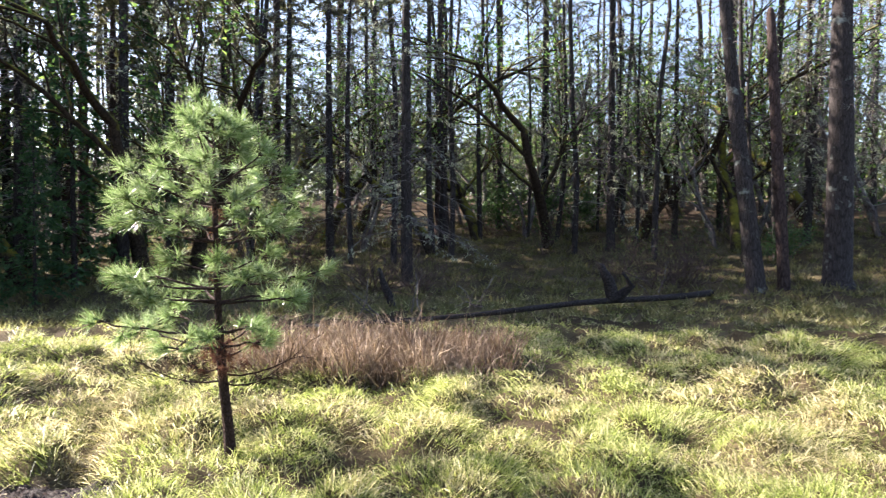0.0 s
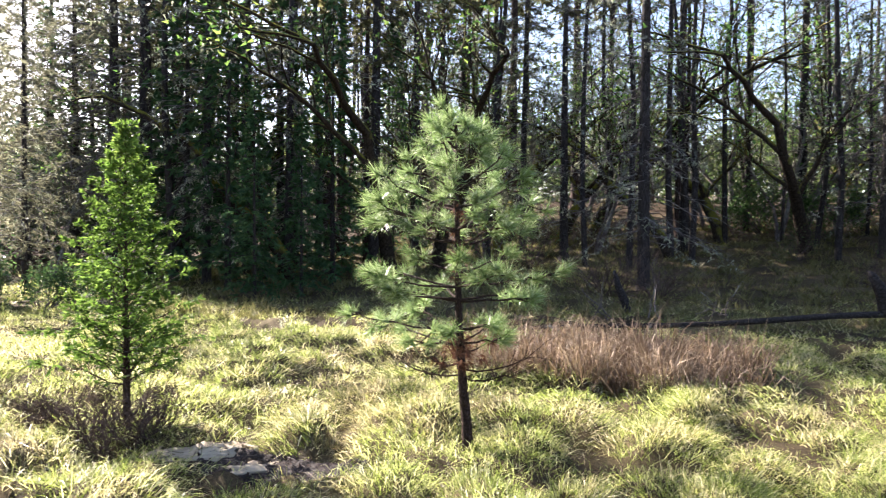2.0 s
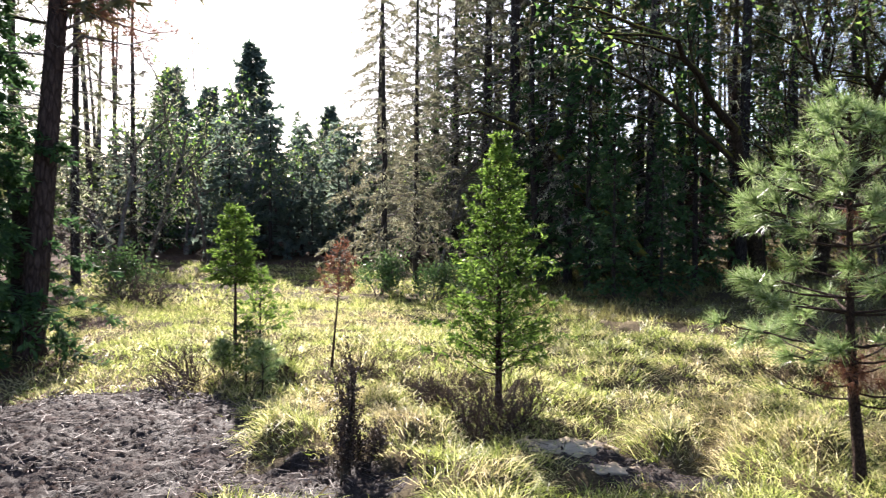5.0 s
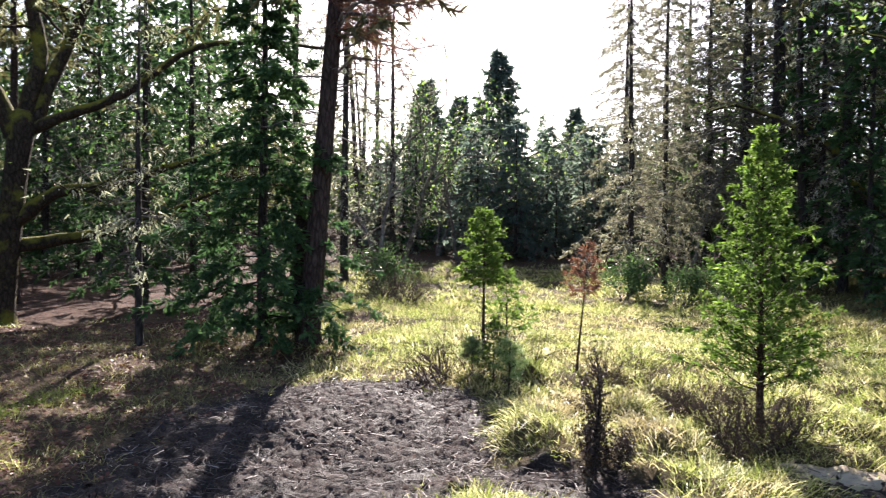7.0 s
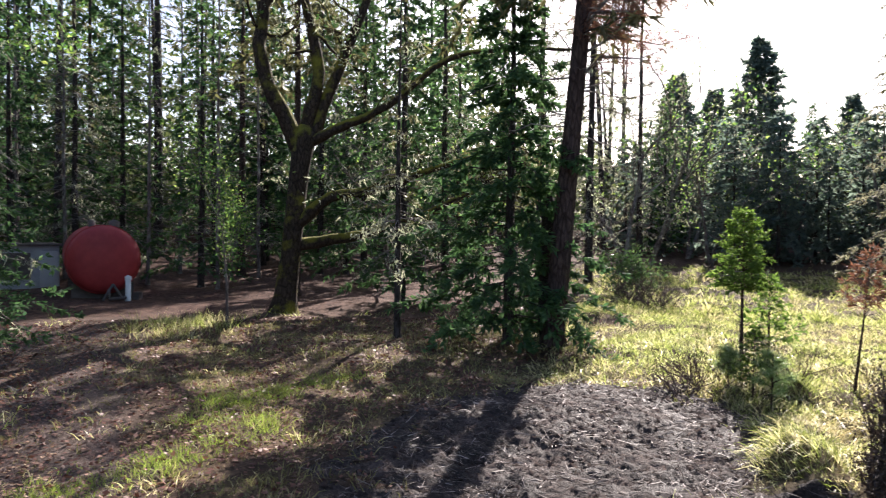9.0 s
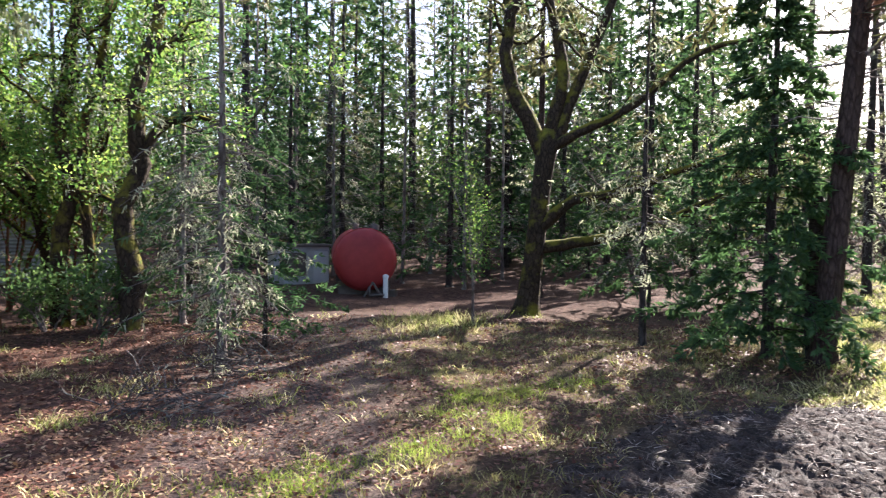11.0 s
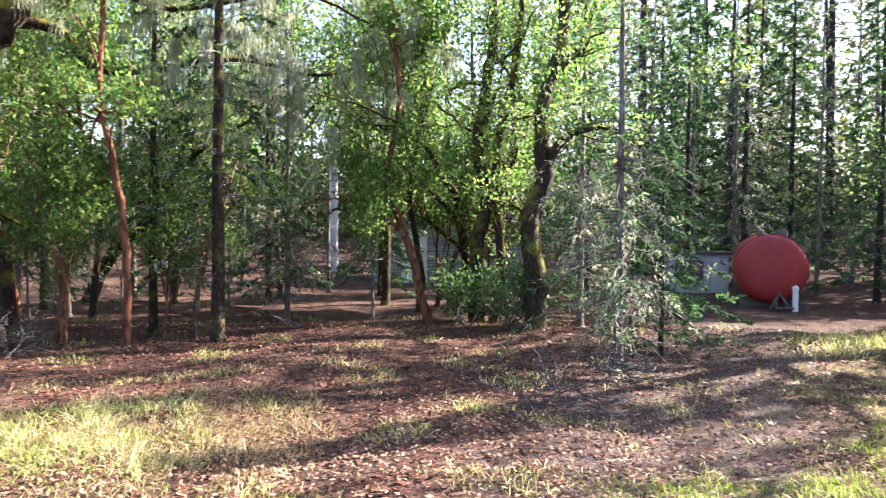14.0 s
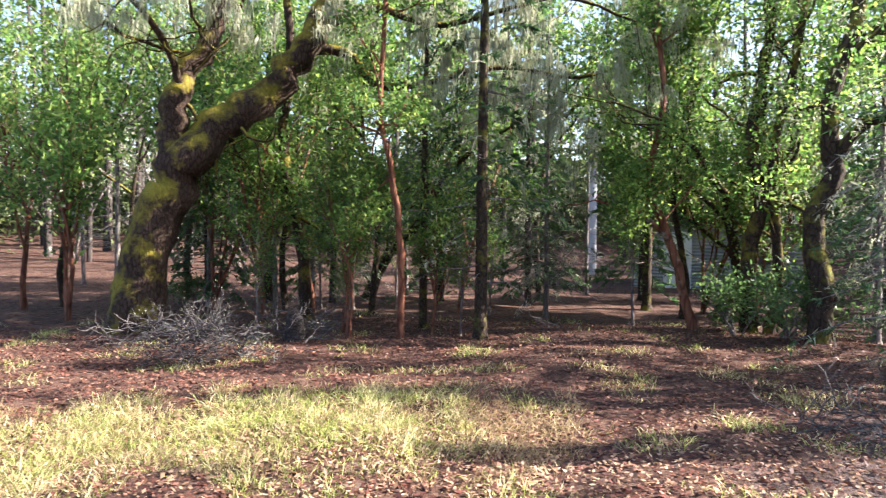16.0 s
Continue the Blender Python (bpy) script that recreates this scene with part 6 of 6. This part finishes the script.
def trampled_mud():
    """The churned surface of the mud, in lumps and footprints, dipping under the turf at its rim."""
    step = 0.032
    x, y = np.meshgrid(np.arange(-9.9, -1.9, step), np.arange(-0.6, 6.4, step))
    m = mud(x, y)
    lump = np.abs(ripple(x, y, 0.36, 5)) * 0.5 + 0.3 * ripple(x, y, 0.17, 2) + 0.22 * ripple(x, y, 0.09, 4) + 0.14 * np.random.normal(0, 1, x.shape)
    print_i, print_j = np.floor(x / 0.3), np.floor(y / 0.3)
    h = lambda k: (np.sin(print_i * 127.1 + print_j * 311.7 + k * 74.7) * 43758.5453) % 1.0
    hole = (1 - ramp(np.hypot(x - (print_i + 0.3 + 0.4 * h(1)) * 0.3, y - (print_j + 0.3 + 0.4 * h(2)) * 0.3), 0.03, 0.1)) * (h(3) > 0.45)
    z = ground_z(x, y) + 0.03 * m + 0.045 * lump * m - 0.018 * hole * m - 0.06 * (1 - ramp(m, 0.2, 0.6))
    n, k = x.shape
    v = np.stack([x, y, z], axis=-1).reshape(-1, 3)
    i, j = np.meshgrid(np.arange(n - 1) * k, np.arange(k - 1), indexing="ij")
    q = np.stack([i + j, i + j + 1, i + k + j + 1, i + k + j], axis=-1).reshape(-1, 4)
    q = q[m.ravel()[q].min(axis=1) > 0.12]
    used, q = np.unique(q, return_inverse=True)
    g = Geo()
    g.add(v[used], q.reshape(-1, 4))
    tagged(new("mud", g.mesh("mud", wet_mud_material())), "dark wet trampled mud with lumps and hollows", "mud", kind="structure")


trampled_mud()


def clods():
    """Broken lumps of dark soil and pale straw lying on the mud."""
    g = Geo()
    p = scatter(16000, 28, 105, 3, 11, lambda x, y: np.clip(mud(x, y) * 1.3 - 0.25, 0, 1))
    n = len(p)
    u = np.array([[1, 0, 0], [0, 1, 0], [-1, 0, 0], [0, -1, 0], [0, 0, 1.0]])
    size = (0.01 + 0.03 * np.random.rand(n) ** 3)[:, None, None] * np.random.uniform(0.6, 1.4, (n, 5, 3))
    v = p[:, None, :] + u[None] * size * [1, 1, 0.8] + np.random.normal(0, 0.008, (n, 5, 3)) + [0, 0, 0.03]
    f = np.array([[0, 1, 4], [1, 2, 4], [2, 3, 4], [3, 0, 4]])
    g.add(v.reshape(-1, 3), None, (np.arange(n)[:, None, None] * 5 + f[None]).reshape(-1, 3))
    cover("mud_clods", g, M_CLOD, "dark crumbled lumps of wet soil", "soil")
    s = Geo()
    p = scatter(46000, 28, 110, 3, 11, lambda x, y: np.clip(mud(x, y), 0, 1) * np.clip(0.45 + 0.6 * ripple(x, y, 1.1, 6), 0.05, 1))
    p[:, 2] += np.random.uniform(0.03, 0.09, len(p))
    d = np.random.normal(0, 1, (len(p), 3)) * [1, 1, 0.22]
    s.chips(p, d, np.random.uniform(0.05, 0.22, len(p)), np.random.uniform(0.004, 0.01, len(p)), 0.5, 0.5)
    cover("straw", s, M_MUDSTRAW, "pale straw and thin sticks scattered over mud", "straw")


M_MUDSTRAW = leaf_material("muddy_straw", (0.025, 0.018, 0.016), (0.12, 0.094, 0.084), (0.46, 0.39, 0.35), 0.1, 0.6, 1.0)
M_CLOD = plain_material("dark_clods", (0.014, 0.01, 0.009), (0.075, 0.056, 0.048), 1.0, 14.0, bump=0.4)
M_CLOD.node_tree.nodes["Principled BSDF"].inputs["Specular IOR Level"].default_value = 0.05
clods()


def far_woods():
    g, w = Geo(), Geo()
    for n, d0, d1, top0, power, size in ((24000, 44, 64, 4.6, 0.8, 0.5), (11000, 36, 62, 11.0, 1.3, 0.32), (19000, 42, 62, 15.0, 1.0, 0.4)):
        az = np.random.uniform(-42 if top0 < 15 else 78, 200, n)
        az = np.where((az > 45) & (az < 75) & (top0 > 6), az + 60, az)
        d = np.random.uniform(d0, d1, n) + 8 * np.exp(-((az - 58) / 7) ** 2)
        top = top0 * (1 + 0.25 * np.sin(az * 0.7) + 0.2 * np.sin(az * 1.9))
        z = np.random.rand(n) ** power * top
        a = np.radians(az)
        x, y = -d * np.sin(a), d * np.cos(a)
        c = np.stack([x, y, ground_z(x, y) + z], axis=1)
        p = np.repeat(c, 4, axis=0) + np.random.normal(0, 0.45, (n * 4, 3))
        k = np.random.uniform(0.5, 1.2, len(p))
        g.needles(p, np.random.normal(0, 1, p.shape), size * k, (size * 0.75 * k)[:, None])
    for i in range(300):
        az1, d1 = np.random.uniform(-42, 200), np.random.uniform(33, 60)
        if az1 < 130 and i % 3:
            continue
        tall = 15.0
        if 48 < az1 < 68:
            d1, tall = d1 + 14, 6.0
        q = np.array(spot(az1, d1))
        ln = np.random.normal(0, 0.5, 2)
        w.tube([q - [0, 0, 0.3], q + [ln[0] * 0.4, ln[1] * 0.4, tall * 0.5], q + [ln[0], ln[1], tall]], [np.random.uniform(0.1, 0.25), 0.12, 0.05], 5)
    for i in range(70):
        az1, d1 = np.random.uniform(-36, 40), np.random.uniform(25, 40)
        q, r0 = np.array(spot(az1, d1)), np.random.uniform(0.06, 0.16)
        bow = np.cumsum(np.random.normal(0, 0.16, (6, 3)) * [1, 1, 0], axis=0)
        w.tube([q + bow[k] - bow[0] + [0, 0, -0.3 + 3.0 * k] for k in range(6)], np.linspace(r0, r0 * 0.35, 6), 5, 0.05)
        for _ in range(5):
            z, a = np.random.uniform(2.5, 11), np.random.uniform(0, 6.28)
            e = q + [0, 0, z]
            w.tube([e, e + [math.cos(a) * 0.8, math.sin(a) * 0.8, 0.5], e + [math.cos(a + 0.4) * 1.6, math.sin(a + 0.4) * 1.6, 1.3]], [0.035, 0.025, 0.01], 3, cap=False)
    cover("far_woods", g, M_WOODS, "dense sunlit undergrowth and crowns of the woods behind", "woods")
    cover("far_trunks", w, M_BARK, "many thin dark trunks deep in the woods", "woods")


far_woods()
